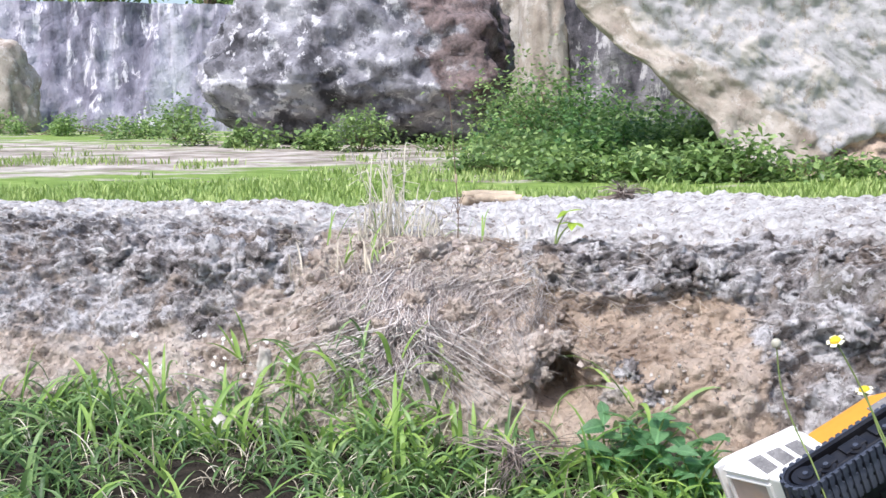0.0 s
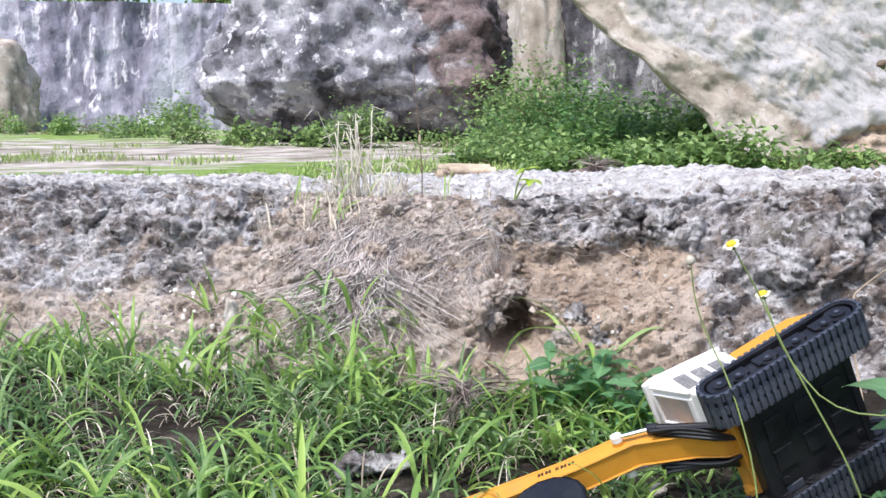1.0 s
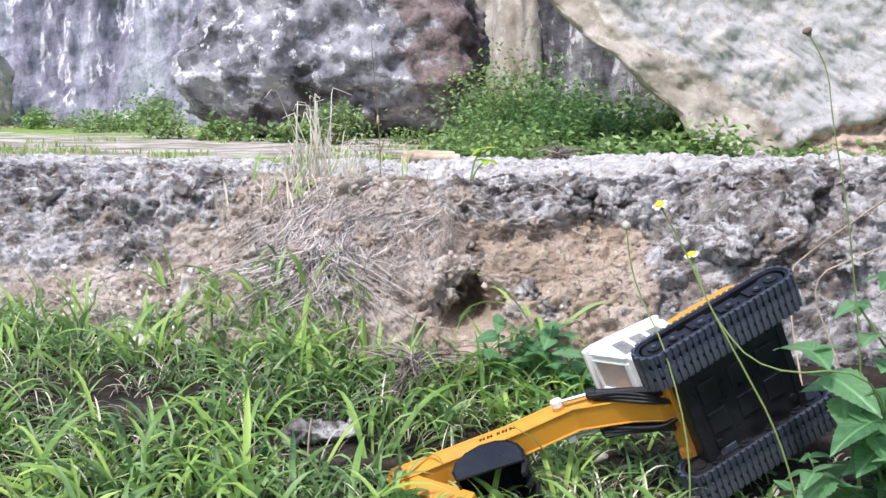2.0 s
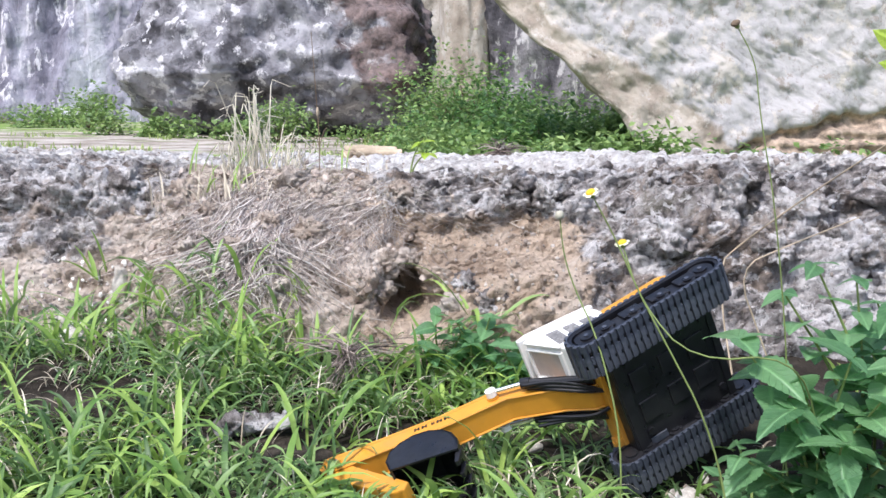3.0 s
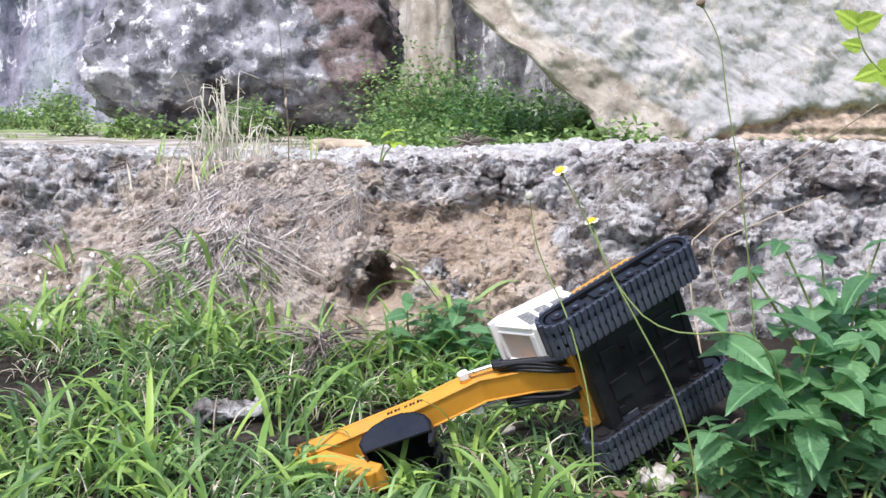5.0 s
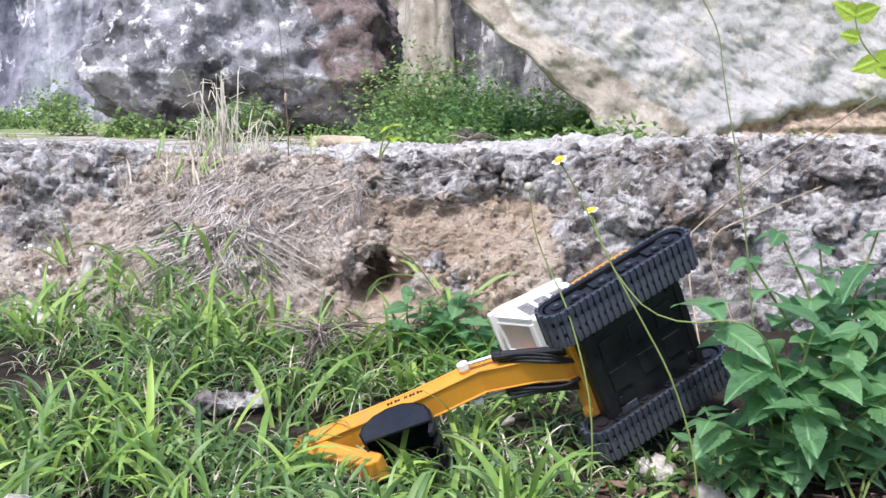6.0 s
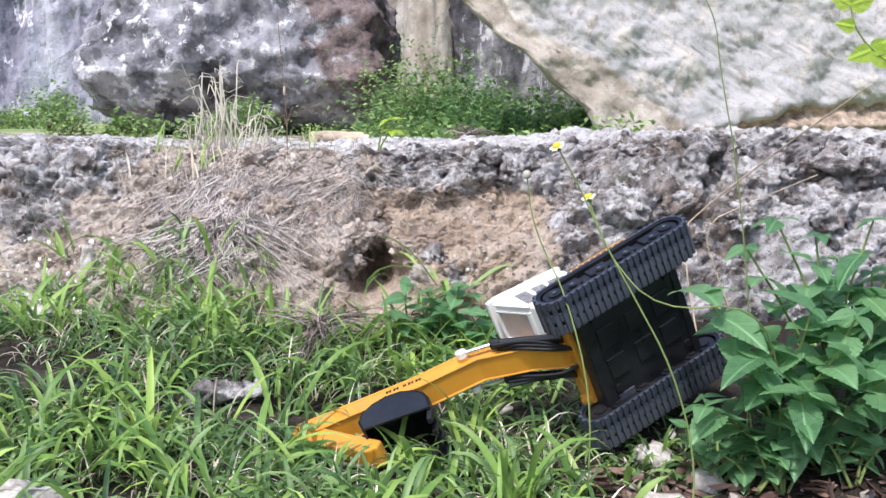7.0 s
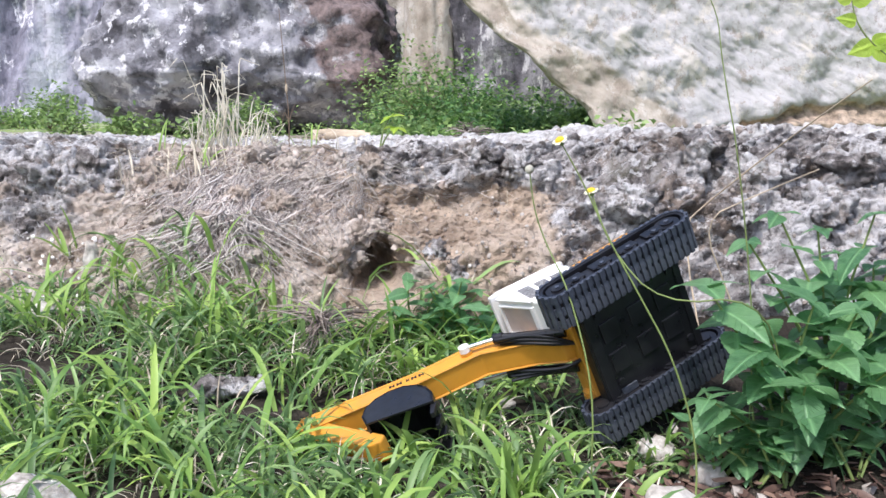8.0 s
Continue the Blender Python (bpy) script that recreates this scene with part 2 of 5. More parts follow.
def mesh_of(name, verts, faces, mat, smooth=True):
    me = bpy.data.meshes.new(name)
    me.from_pydata([tuple(v) for v in verts], [], faces)
    me.materials.append(mat)
    if smooth:
        me.polygons.foreach_set("use_smooth", [True] * len(me.polygons))
    me.update()
    return me


def part(name, bm, mat, parent=None, label="", smooth=False):
    me = bpy.data.meshes.new(name)
    bm.normal_update()
    bm.to_mesh(me)
    bm.free()
    me.materials.append(mat)
    if smooth:
        me.polygons.foreach_set("use_smooth", [True] * len(me.polygons))
    ob = new(name, me)
    ob.parent = parent
    if label:
        ob["label"] = label
    return ob


def piece(name, me, parent, m):
    ob = new(name, me)
    ob.parent = parent
    ob.matrix_basis = m
    return ob


def base(name, m, label, category, group="", kind=""):
    ob = new(name)
    ob.matrix_world = m
    ob.empty_display_size = 0.02
    return tagged(ob, label, category, group, kind)


def smooth(a, b, v):
    t = np.clip((v - a) / (b - a), 0, 1)
    return t * t * (3 - 2 * t)


def fbm(x, y, z, s, octaves=5, h=0.9):
    return noise.fractal((x * s, y * s, z * s), h, 2.1, octaves)


def box(bm, lo, hi, bevel=0.0, m=None):
    lo, hi = Vector(lo), Vector(hi)
    made = bmesh.ops.create_cube(bm, size=1, matrix=Matrix.Translation((lo + hi) / 2) @ Matrix.Diagonal((*(hi - lo), 1)))
    vs = made["verts"]
    if bevel:
        es = list({e for v in vs for e in v.link_edges})
        out = bmesh.ops.bevel(bm, geom=es, offset=bevel, segments=2, affect="EDGES", profile=0.6)
        vs = list({v for v in out["verts"]} | {v for v in vs if v.is_valid})
    if m:
        bmesh.ops.transform(bm, matrix=m, verts=vs)
    return bm


def prism(bm, outline, y0, y1, bevel=0.0):
    """A plate with an outline in x and z, from y0 to y1."""
    a = [bm.verts.new((x, y0, z)) for x, z in outline]
    b = [bm.verts.new((x, y1, z)) for x, z in outline]
    fs = [bm.faces.new(a), bm.faces.new(b[::-1])]
    for i in range(len(a)):
        k = (i + 1) % len(a)
        fs.append(bm.faces.new((a[k], a[i], b[i], b[k])))
    bmesh.ops.recalc_face_normals(bm, faces=fs)
    if bevel:
        es = list({e for f in fs for e in f.edges})
        bmesh.ops.bevel(bm, geom=es, offset=bevel, segments=2, affect="EDGES", profile=0.6)
    return bm


def rod(bm, a, b, r0, r1=None, n=12):
    a, b = Vector(a), Vector(b)
    r1 = r0 if r1 is None else r1
    m = Matrix.Translation((a + b) / 2) @ (b - a).to_track_quat("Z", "Y").to_matrix().to_4x4()
    bmesh.ops.create_cone(bm, cap_ends=True, segments=n, radius1=r0, radius2=r1, depth=(b - a).length, matrix=m)
    return bm


def tube(bm, pts, r0, r1=None, n=6):
    """A bent round stem through the points, smoothed."""
    r1 = r0 if r1 is None else r1
    P = [Vector(p) for p in pts]
    for _ in range(2):
        Q = [P[0]]
        for a, b in zip(P, P[1:]):
            Q += [a.lerp(b, 0.25), a.lerp(b, 0.75)]
        P = Q + [P[-1]]
    rings = []
    for i, p in enumerate(P):
        d = (P[min(i + 1, len(P) - 1)] - P[max(i - 1, 0)]).normalized()
        u = d.orthogonal().normalized() if i == 0 else (u - d * u.dot(d)).normalized()
        w = d.cross(u)
        r = r0 + (r1 - r0) * i / (len(P) - 1)
        rings.append([bm.verts.new(p + r * (math.cos(2 * math.pi * k / n) * u + math.sin(2 * math.pi * k / n) * w)) for k in range(n)])
    for a, b in zip(rings, rings[1:]):
        for k in range(n):
            bm.faces.new((a[k], a[(k + 1) % n], b[(k + 1) % n], b[k]))
    bm.faces.new(rings[0][::-1])
    bm.faces.new(rings[-1])
    return bm


class Blades:
    """Collects thin bent blades into one mesh."""

    def __init__(self):
        self.v, self.f = [], []

    def add(self, root, way, length, width, droop, seg=5, twist=0.0, up=0.9):
        """A folded blade from root, leaning along way (a ground angle), rising and drooping by its length."""
        d = Vector((math.cos(way), math.sin(way), 0))
        side = Vector((-math.sin(way + twist), math.cos(way + twist), 0.25 * math.sin(twist * 3)))
        p, n0 = Vector(root), len(self.v)
        for i in range(seg + 1):
            t = i / seg
            w = width * (0.65 + 0.7 * t) * (1 - t ** 3) if t < 1 else width * 0.03
            a = up - droop * t * t
            under = Vector((-d.x * math.sin(a), -d.y * math.sin(a), math.cos(a))) * (-0.17 * w)
            self.v += [p - side * w / 2, p + under, p + side * w / 2]
            p = p + (d * math.cos(a) + Vector((0, 0, 1)) * math.sin(a)) * (length / seg)
        for i in range(seg):
            k = n0 + 3 * i
            self.f += [(k, k + 1, k + 4, k + 3), (k + 1, k + 2, k + 5, k + 4)]

    def line(self, pts, width):
        """A thin stalk through the points, drawn as a three-sided tube."""
        P = [Vector(p) for p in pts]
        n0 = len(self.v)
        for i, p in enumerate(P):
            d = (P[min(i + 1, len(P) - 1)] - P[max(i - 1, 0)]).normalized()
            u = d.orthogonal().normalized()
            w = d.cross(u)
            r = width * (0.5 - 0.3 * i / (len(P) - 1))
            self.v += [p + r * (math.cos(2.1 * k) * u + math.sin(2.1 * k) * w) for k in range(3)]
        for i in range(len(P) - 1):
            for k in range(3):
                a, b = n0 + 3 * i + k, n0 + 3 * i + (k + 1) % 3
                self.f.append((a, b, b + 3, a + 3))

    def object(self, name, mat, label, category, kind=""):
        return tagged(new(name, mesh_of(name, self.v, self.f, mat)), label, category, "", kind)


# ---- the ground: one sheet, from the turf before the bank to the horizon behind it ----
def ground_z(x, y):
    near = 0.04 + 0.07 * smooth(1.0, 1.6, y) + 0.06 * smooth(0.45, 0.72, x) * smooth(0.85, 1.05, y)
    near += 0.012 * fbm(x, y, 0, 5, 3)
    back = -0.28 + 0.05 * fbm(x, y, 3, 0.35, 3)
    return float(near + (back - near) * smooth(2.3, 3.6, y))


def axis(lo, hi, step, far_lo, far_hi, grow=1.22):
    a = list(np.arange(lo, hi + step / 2, step))
    s = step
    while a[-1] < far_hi:
        s *= grow
        a.append(a[-1] + s)
    s = step
    while a[0] > far_lo:
        s *= grow
        a.insert(0, a[0] - s)
    return a


def sheet(xs, ys, fn):
    v = [fn(x, y) for x in xs for y in ys]
    n = len(ys)
    f = [(i * n + j, (i + 1) * n + j, (i + 1) * n + j + 1, i * n + j + 1) for i in range(len(xs) - 1) for j in range(n - 1)]
    return v, f


gx, gy = axis(-1.2, 1.5, 0.02, -700, 700), axis(0.3, 1.9, 0.02, -60, 900, 1.12)
gv, gf = sheet(gx, gy, lambda x, y: (x, y, ground_z(x, y)))
ground = tagged(new("ground", mesh_of("ground", gv, gf, GROUND)), "soil darkened as shade under the grass, and turf running past a pale path to the cliffs", "ground", kind="structure")


def mask(ob, name, values):
    a = ob.data.attributes.new(name, "FLOAT", "POINT")
    a.data.foreach_set("value", list(values))


# 0 keeps the shade-darkened soil before the bank, 1 the turf and path
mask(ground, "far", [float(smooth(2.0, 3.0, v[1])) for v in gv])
# a bare pale track crosses the turf in front of the boulder and widens to the left
mask(ground, "path", [float(smooth(12.0, 17, v[1]) * (1 - smooth(0.0, 4.0, v[0])) * 0.75 - 0.5 * smooth(26, 34, v[1])) + 0.06 for v in gv])


# ---- the bank: an eroded earth and limestone step ----
def lip_y(x):
    return 2.03 - 0.55 * np.clip(x, -0.5, 0.75) - 0.1 * (np.clip(x, -6, -0.5) + 0.5) - 0.1 * (np.clip(x, 0.75, 6) - 0.75)


def foot_y(x):
    return 1.47 - 0.3 * np.clip(x, -0.6, 0) - 0.2 * np.clip(x, 0, 0.9) - 0.1 * (np.clip(x, -6, -0.6) + 0.6)


def face_share(q, x):
    left = np.interp(q, (0, 0.23, 0.4, 0.62, 0.8, 1), (0.05, 0.36, 0.6, 0.87, 0.96, 1))
    slump = np.interp(q, (0, 0.24, 0.33, 0.8, 1), (0.05, 0.56, 0.68, 0.95, 1))
    ledge = np.interp(q, (0, 0.08, 0.24, 0.47, 0.60, 0.8, 1), (0.05, 0.3, 0.54, 0.64, 0.87, 0.96, 1))
    right = np.interp(q, (0, 0.2, 0.62, 1), (0.05, 0.42, 0.85, 1))
    a, b, c = smooth(-0.34, -0.2, x), smooth(0.02, 0.16, x), smooth(0.42, 0.56, x)
    v = left + (slump - left) * a
    v = v + (ledge - v) * b
    return v + (right - v) * c


def top_z(x):
    return 0.398 + 0.012 * smooth(0.1, 0.4, x) + 0.032 * smooth(0.42, 0.75, x)


FACE, TOP, BACK, DEEP = 130, 44, 12, 0.72


def bank_row(k):
    """Share of the face, and metres past the lip and down the back."""
    if k <= FACE:
        return k / FACE, 0.0, 0.0
    if k <= FACE + TOP:
        t = (k - FACE) / TOP
        return 1.0, DEEP * (0.4 * t + 0.6 * t * t), 0.0
    return 1.0, DEEP, (k - FACE - TOP) / BACK


def bank_vertex(x, k):
    q, past, down = bank_row(k)
    B, L, H = float(foot_y(x)), float(lip_y(x)), float(top_z(x))
    deep = past * (1 + 0.75 * float(smooth(-0.3, 0.1, x)) + 0.35 * float(smooth(0.1, 0.6, x)))
    y = B + (L - B) * q + deep + 0.9 * down
    z = 0.045 + (H - 0.045) * float(face_share(q, x)) - 0.75 * float(smooth(0, 1, down)) - 0.055 * past * (1 + 0.7 * float(smooth(0.2, 0.6, x)))
    # rock shows along the lip and on the right, soil in the slump and in the hollow
    r = 0.9 * smooth(0.44, 0.56, x) + smooth(0.50, 0.62, q) * (smooth(0.1, 0.2, x) + 1 - smooth(-0.3, -0.2, x)) + 0.6 * (1 - smooth(-0.42, -0.28, x)) * smooth(0.2, 0.35, q)
    r = float(np.clip(r, 0, 1))
    lump = fbm(x, y, z, 6, 4)
    fine = fbm(x + 7, y, z, 22, 6)
    grit = fbm(x, y + 4, z, 75, 4)
    crag = noise.ridged_multi_fractal((x * 8, y * 8, z * 8), 0.8, 2.2, 6, 1.0, 2.0) - 1.0
    cell = noise.voronoi((x * 13 + lump, y * 13, z * 13 + fine * 0.4))[0]
    block = min(0.5, cell[1] - cell[0]) - 0.22
    cell = noise.voronoi((x * 34 + fine, y * 34, z * 34))[0]
    pits = min(0.5, cell[1] - cell[0]) - 0.22
    face = 1 - float(smooth(0.0, 0.2, past))
    soil = 0.016 * lump + 0.020 * fine + 0.012 * grit + 0.010 * pits + 0.006 * crag
    rock = 0.020 * lump + 0.024 * crag + 0.016 * block + 0.014 * pits + 0.026 * fine + 0.012 * grit
    out = soil * (1 - r) + rock * r
    edge = float(smooth(0.0, 0.08, q))
    rounding = 0.025 * math.exp(-((q - 1.0) * 9) ** 2) * math.exp(-(past * 9) ** 2)
    y -= 0.85 * out * face * edge
    z += 0.5 * out * (face * edge + 0.3 * (1 - face)) - rounding * 0.6 + (1 - face) * (0.010 * lump + 0.010 * fine + 0.006 * grit) + 0.015 * (1 - face) * fbm(x, y, 0, 1.3, 2)
    # the hole under the ledge and the nick beside it
    on = 1 if past < 0.01 else 0
    hole = math.exp(-(((x - 0.197 + 0.014 * fine) / 0.047) ** 2 + ((z - 0.190 + 0.014 * lump) / 0.044) ** 2) ** 2) * on
    nick = math.exp(-((x - 0.214) / 0.016) ** 2 - ((z - 0.258) / 0.022) ** 2) * on
    y += 0.22 * hole + 0.07 * nick
    # the rock ledge juts over the sandy hollow
    span = float(smooth(0.08, 0.30, x + 0.05 * lump) * (1 - smooth(0.42, 0.58, x))) * on
    sill = z + 0.03 * lump + 0.02 * fine
    y -= 0.020 * span * float(smooth(0.315, 0.350, sill))
    y += 0.014 * span * math.exp(-((sill - 0.300) / 0.028) ** 2)
    # a hanging crust beside the hole, and a jutting block on the right
    y -= 0.045 * math.exp(-((x - 0.122) / 0.035) ** 2 - ((z - 0.23) / 0.05) ** 2) * on
    y -= 0.045 * math.exp(-(((x - 0.64) / 0.085) ** 2 + ((z - 0.33) / 0.045) ** 2) ** 2) * on
    y -= 0.03 * math.exp(-((x + 0.42) / 0.16) ** 2 - ((z - 0.34) / 0.05) ** 2) * on
    return (x, y, z), r, float(smooth(0.85, 1.0, q) * 0.5 + 0.5 * smooth(0.0, 0.12, past))


bx = axis(-1.2, 1.5, 0.0058, -9, 9, 1.17)
rows_n = FACE + TOP + BACK + 1
got = [bank_vertex(float(x), k) for x in bx for k in range(rows_n)]
bf = [(i * rows_n + j, (i + 1) * rows_n + j, (i + 1) * rows_n + j + 1, i * rows_n + j + 1) for i in range(len(bx) - 1) for j in range(rows_n - 1)]
bank = tagged(new("earth_bank", mesh_of("earth_bank", [g[0] for g in got], bf, BANK)), "eroded brown earth bank with grey lichened limestone along its lip", "bank", kind="structure")
mask(bank, "rock", [g[1] for g in got])
# where the whitened, light-catching top colour replaces the face's colour
mask(bank, "top", [g[2] for g in got])
mask(bank, "sand", [float(smooth(0.04, 0.16, g[0][0]) * (1 - smooth(0.50, 0.60, g[0][0]))) for g in got])

tree_of = {"bank": BVHTree.FromPolygons([g[0] for g in got], bf), "ground": BVHTree.FromPolygons(gv, gf)}


def drop(x, y):
    """The height of the bank or the ground at x, y."""
    zs = [h[0].z for h in (t.ray_cast(Vector((x, y, 5)), Vector((0, 0, -1))) for t in tree_of.values()) if h[0]]
    return max(zs)


def on_face(x, z, y0=0.9):
    """Where a level ray from the front meets the bank."""
    h = tree_of["bank"].ray_cast(Vector((x, y0, z)), Vector((0, 1, 0)))
    return h[0] if h[0] else Vector((x, float(foot_y(x)), z))


# ---- the quarry behind: cliffs, boulders and shrubs ----
def rock_blob(centre, half, sub, seed, rough, mat, name, label, category="boulder", flat=0.0, crack=0.5, scale=1.0, shear=(0, 0)):
    bm = bmesh.new()
    bmesh.ops.create_icosphere(bm, subdivisions=sub, radius=1)
    c, h = Vector(centre), Vector(half)
    size = (h.x + h.y + h.z) / 3
    for v in bm.verts:
        d = v.co.normalized()
        big = fbm(d.x + seed, d.y, d.z, 1.1 * scale, 3)
        mid = noise.ridged_multi_fractal((d.x * 2.6 * scale + seed, d.y * 2.6 * scale, d.z * 2.6 * scale), 0.9, 2.1, 5, 1.0, 2.0) - 1.0
        cell = noise.voronoi((d.x * 2.4 * scale + seed, d.y * 2.4 * scale, d.z * 2.4 * scale))[0]
        fine = fbm(d.x + seed, d.y + 5, d.z, 6 * scale, 7, 0.35)
        r = 1 + rough * (0.5 * big + crack * 0.3 * mid + 0.5 * (cell[1] - cell[0]) + 0.17 * fine)
        box_d = max(abs(d.x), abs(d.y), abs(d.z))
        r *= 1 + flat * (0.85 / box_d - 1)
        p = Vector((d.x * h.x, d.y * h.y, d.z * h.z)) * r
        v.co = p + Vector((shear[0] * p.z, shear[1] * p.z, 0))
    ob = part(name, bm, mat, None, smooth=True)
    ob.location = c
    return tagged(ob, label, category)


def cliff_wall(name, label, mat, x0, x1, z0, z1, y_at, step, seed, amp):
    """A standing rock face, ribbed by water running down it; y_at(u, z) sets its plan."""
    xs, zs = np.arange(0, 1.0001, step / (x1 - x0)), np.arange(z0, z1, step)
    v = []
    for u in xs:
        for z in zs:
            x = x0 + u * (x1 - x0)
            y = y_at(u, z) - amp * (0.8 * fbm(x + seed, z * 0.5, 0, 0.3, 4) + 0.5 * fbm(x, z * 0.16, seed, 0.9, 5, 0.6) + 0.10 * fbm(x, z, seed, 2.2, 5, 0.4))
            v.append((x, y, z))
    n = len(zs)
    f = [(i * n + j, (i + 1) * n + j, (i + 1) * n + j + 1, i * n + j + 1) for i in range(len(xs) - 1) for j in range(n - 1)]
    return tagged(new(name, mesh_of(name, v, f, mat)), label, "cliff", kind="structure")


cliff_wall("cliff_far", "grey streaked quarry cliff behind the shrubs", CLIFF, -48, 4, -1.5, 6.0,
           lambda u, z: 48 + 1.5 * math.sin(u * 9) + 0.25 * z, 0.22, 3, 1.1)


def overhang():
    """The cream rock mass: a rounded leaning edge, a pitted front and a strata recess under its brow."""
    turn = [radians(a) for a in range(-50, 91, 10)]
    cols = [(0.10 * (1 - math.cos(a)), 0.10 * (1 - math.sin(a))) for a in turn]
    cols.insert(0, (cols[0][0] + 0.5, cols[0][1] + 1.6))
    w, s = 0.10, 0.045
    while w < 19:
        w += s
        cols.append((w, 0.0))
        s *= 1.0 if w < 6.5 else 1.15
    zs = np.arange(-0.9, 6.5, 0.045)
    v, second, stain = [], [], []
    for w, back in cols:
        for z in zs:
            z = float(z)
            edge = float(np.interp(z, (-0.9, -0.15, 0.0, 0.15, 0.51, 0.75, 0.99, 1.35, 1.54, 1.78, 2.2, 6.5), (4.7, 4.5, 4.27, 4.08, 3.9, 3.58, 3.26, 2.9, 2.6, 2.36, 2.03, -0.9)))
            x = edge + 0.10 * fbm(0, z, 4, 1.6, 4) + w
            brow = float(np.interp(x, (4.3, 5.3, 5.7, 6.3, 6.9, 8, 22), (-0.16, -0.02, 0.14, 0.42, 0.60, 0.66, 0.8))) + 0.16 * fbm(x, 0, 7, 1.3, 5)
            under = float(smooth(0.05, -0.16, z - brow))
            crag = noise.ridged_multi_fractal((x * 1.0 + 11, z * 0.8, back), 0.8, 2.1, 5, 1.0, 2.0) - 1
            y = 14.0 + back - 0.11 * (x - 4.4) + 0.16 * z - 0.22 * fbm(x + 11, z, back, 0.55, 3) - 0.05 * crag - 0.06 * fbm(x, z + 3, back, 3.4, 5, 0.5)
            y += under * (0.20 * math.exp(-((z - brow + 0.14) / 0.10) ** 2) + 0.05 * math.sin(z * 30 + 3 * fbm(x, z, 0, 0.8, 3)) + 0.04)
            v.append((x, y, z))
            second.append(float(smooth(0.7, 2.0, w + 0.35 * z)) * (1 - under))
            # this mask turns the strata below the brow browner and slightly darker
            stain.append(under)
    n = len(zs)
    f = [(i * n + j, (i + 1) * n + j, (i + 1) * n + j + 1, i * n + j + 1) for i in range(len(cols) - 1) for j in range(n - 1)]
    ob = tagged(new("cliff_overhang", mesh_of("cliff_overhang", v, f, OVERHANG)), "cream and grey limestone overhang leaning over the weeds", "cliff", kind="structure")
    mask(ob, "second", second)
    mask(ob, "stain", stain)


overhang()


def great_boulder(centre):
    """A house-high boulder, wide at mid height and undercut at its foot."""
    bm = bmesh.new()
    bmesh.ops.create_icosphere(bm, subdivisions=6, radius=1)
    stain = []
    for v in bm.verts:
        d = v.co.normalized()
        z = d.z * (3.9 if d.z > 0 else 2.35)
        flat = math.hypot(d.x, d.y) or 1e-6
        reach = (1 - abs(d.z) ** 3.2) ** (1 / 3.2) if abs(d.z) < 1 else 0.0
        cx, cy = d.x / flat, d.y / flat
        left = 4.75 * float(np.interp(z, (-2.35, -1.66, -1.0, -0.5, 0.2, 1.25, 2.3, 3.9), (0.66, 0.84, 0.92, 1.0, 0.99, 0.83, 0.70, 0.6)))
        right = 4.75 * float(np.interp(z, (-2.35, -1.6, 0.0, 1.4, 2.3, 3.9), (0.8, 0.95, 1.0, 0.96, 0.9, 0.7)))
        sq = 1 / max(abs(cx), abs(cy), 0.1) ** 0.45
        p = Vector((cx * reach * sq * (right if cx > 0 else left) * 0.97, cy * reach * sq * 2.7, z))
        p.y += 1.0 * max(0.0, -z - 0.3) + 0.16 * z
        big = fbm(p.x + 3, p.y, p.z, 0.32, 3)
        ridge = noise.ridged_multi_fractal((p.x * 0.5 + 4, p.y * 0.5, p.z * 0.75 + 0.25 * p.x), 0.7, 2.1, 5, 1.0, 2.0) - 1
        rough = fbm(p.x, p.y + 5, p.z * 1.3, 1.3, 6, 0.45)
        v.co = p + Vector((d.x, d.y, 0.5 * d.z)) * (0.45 * big + 0.28 * ridge + 0.20 * rough)
        stain.append(float(0.75 * smooth(0.9, 3.6, p.x + 0.3 * p.z) * smooth(-1.7, -0.2, p.z)))
    ob = part("boulder", bm, BOULDER, None, smooth=True)
    ob.location = centre
    mask(ob, "stain", stain)
    tagged(ob, "huge grey weathered limestone boulder with a brown stain beside the path", "boulder")


great_boulder((-2.7, 29.5, 1.7))
rock_blob((5.6, 25.5, 1.6), (3.3, 2.5, 4.4), 6, 5.0, 0.22, MIDROCK, "boulder", "dark grey limestone block behind the shrubs", flat=0.5, crack=0.7, shear=(-0.05, 0.05))
rock_blob((2.50, 24.4, 1.6), (0.66, 0.9, 3.6), 5, 9.0, 0.2, OVERHANG, "boulder", "cream limestone pillar beside the gap", flat=0.4, crack=0.6)
rock_blob((-21.3, 44.0, 1.2), (3.2, 1.5, 3.0), 5, 6.0, 0.25, OVERHANG, "boulder", "bright pale rock at the end of the path", flat=0.5)
rock_blob((2.4, 39.0, 2.4), (2.2, 2.0, 3.6), 5, 8.0, 0.25, OVERHANG, "boulder", "pale rock glimpsed through the gap", flat=0.4)


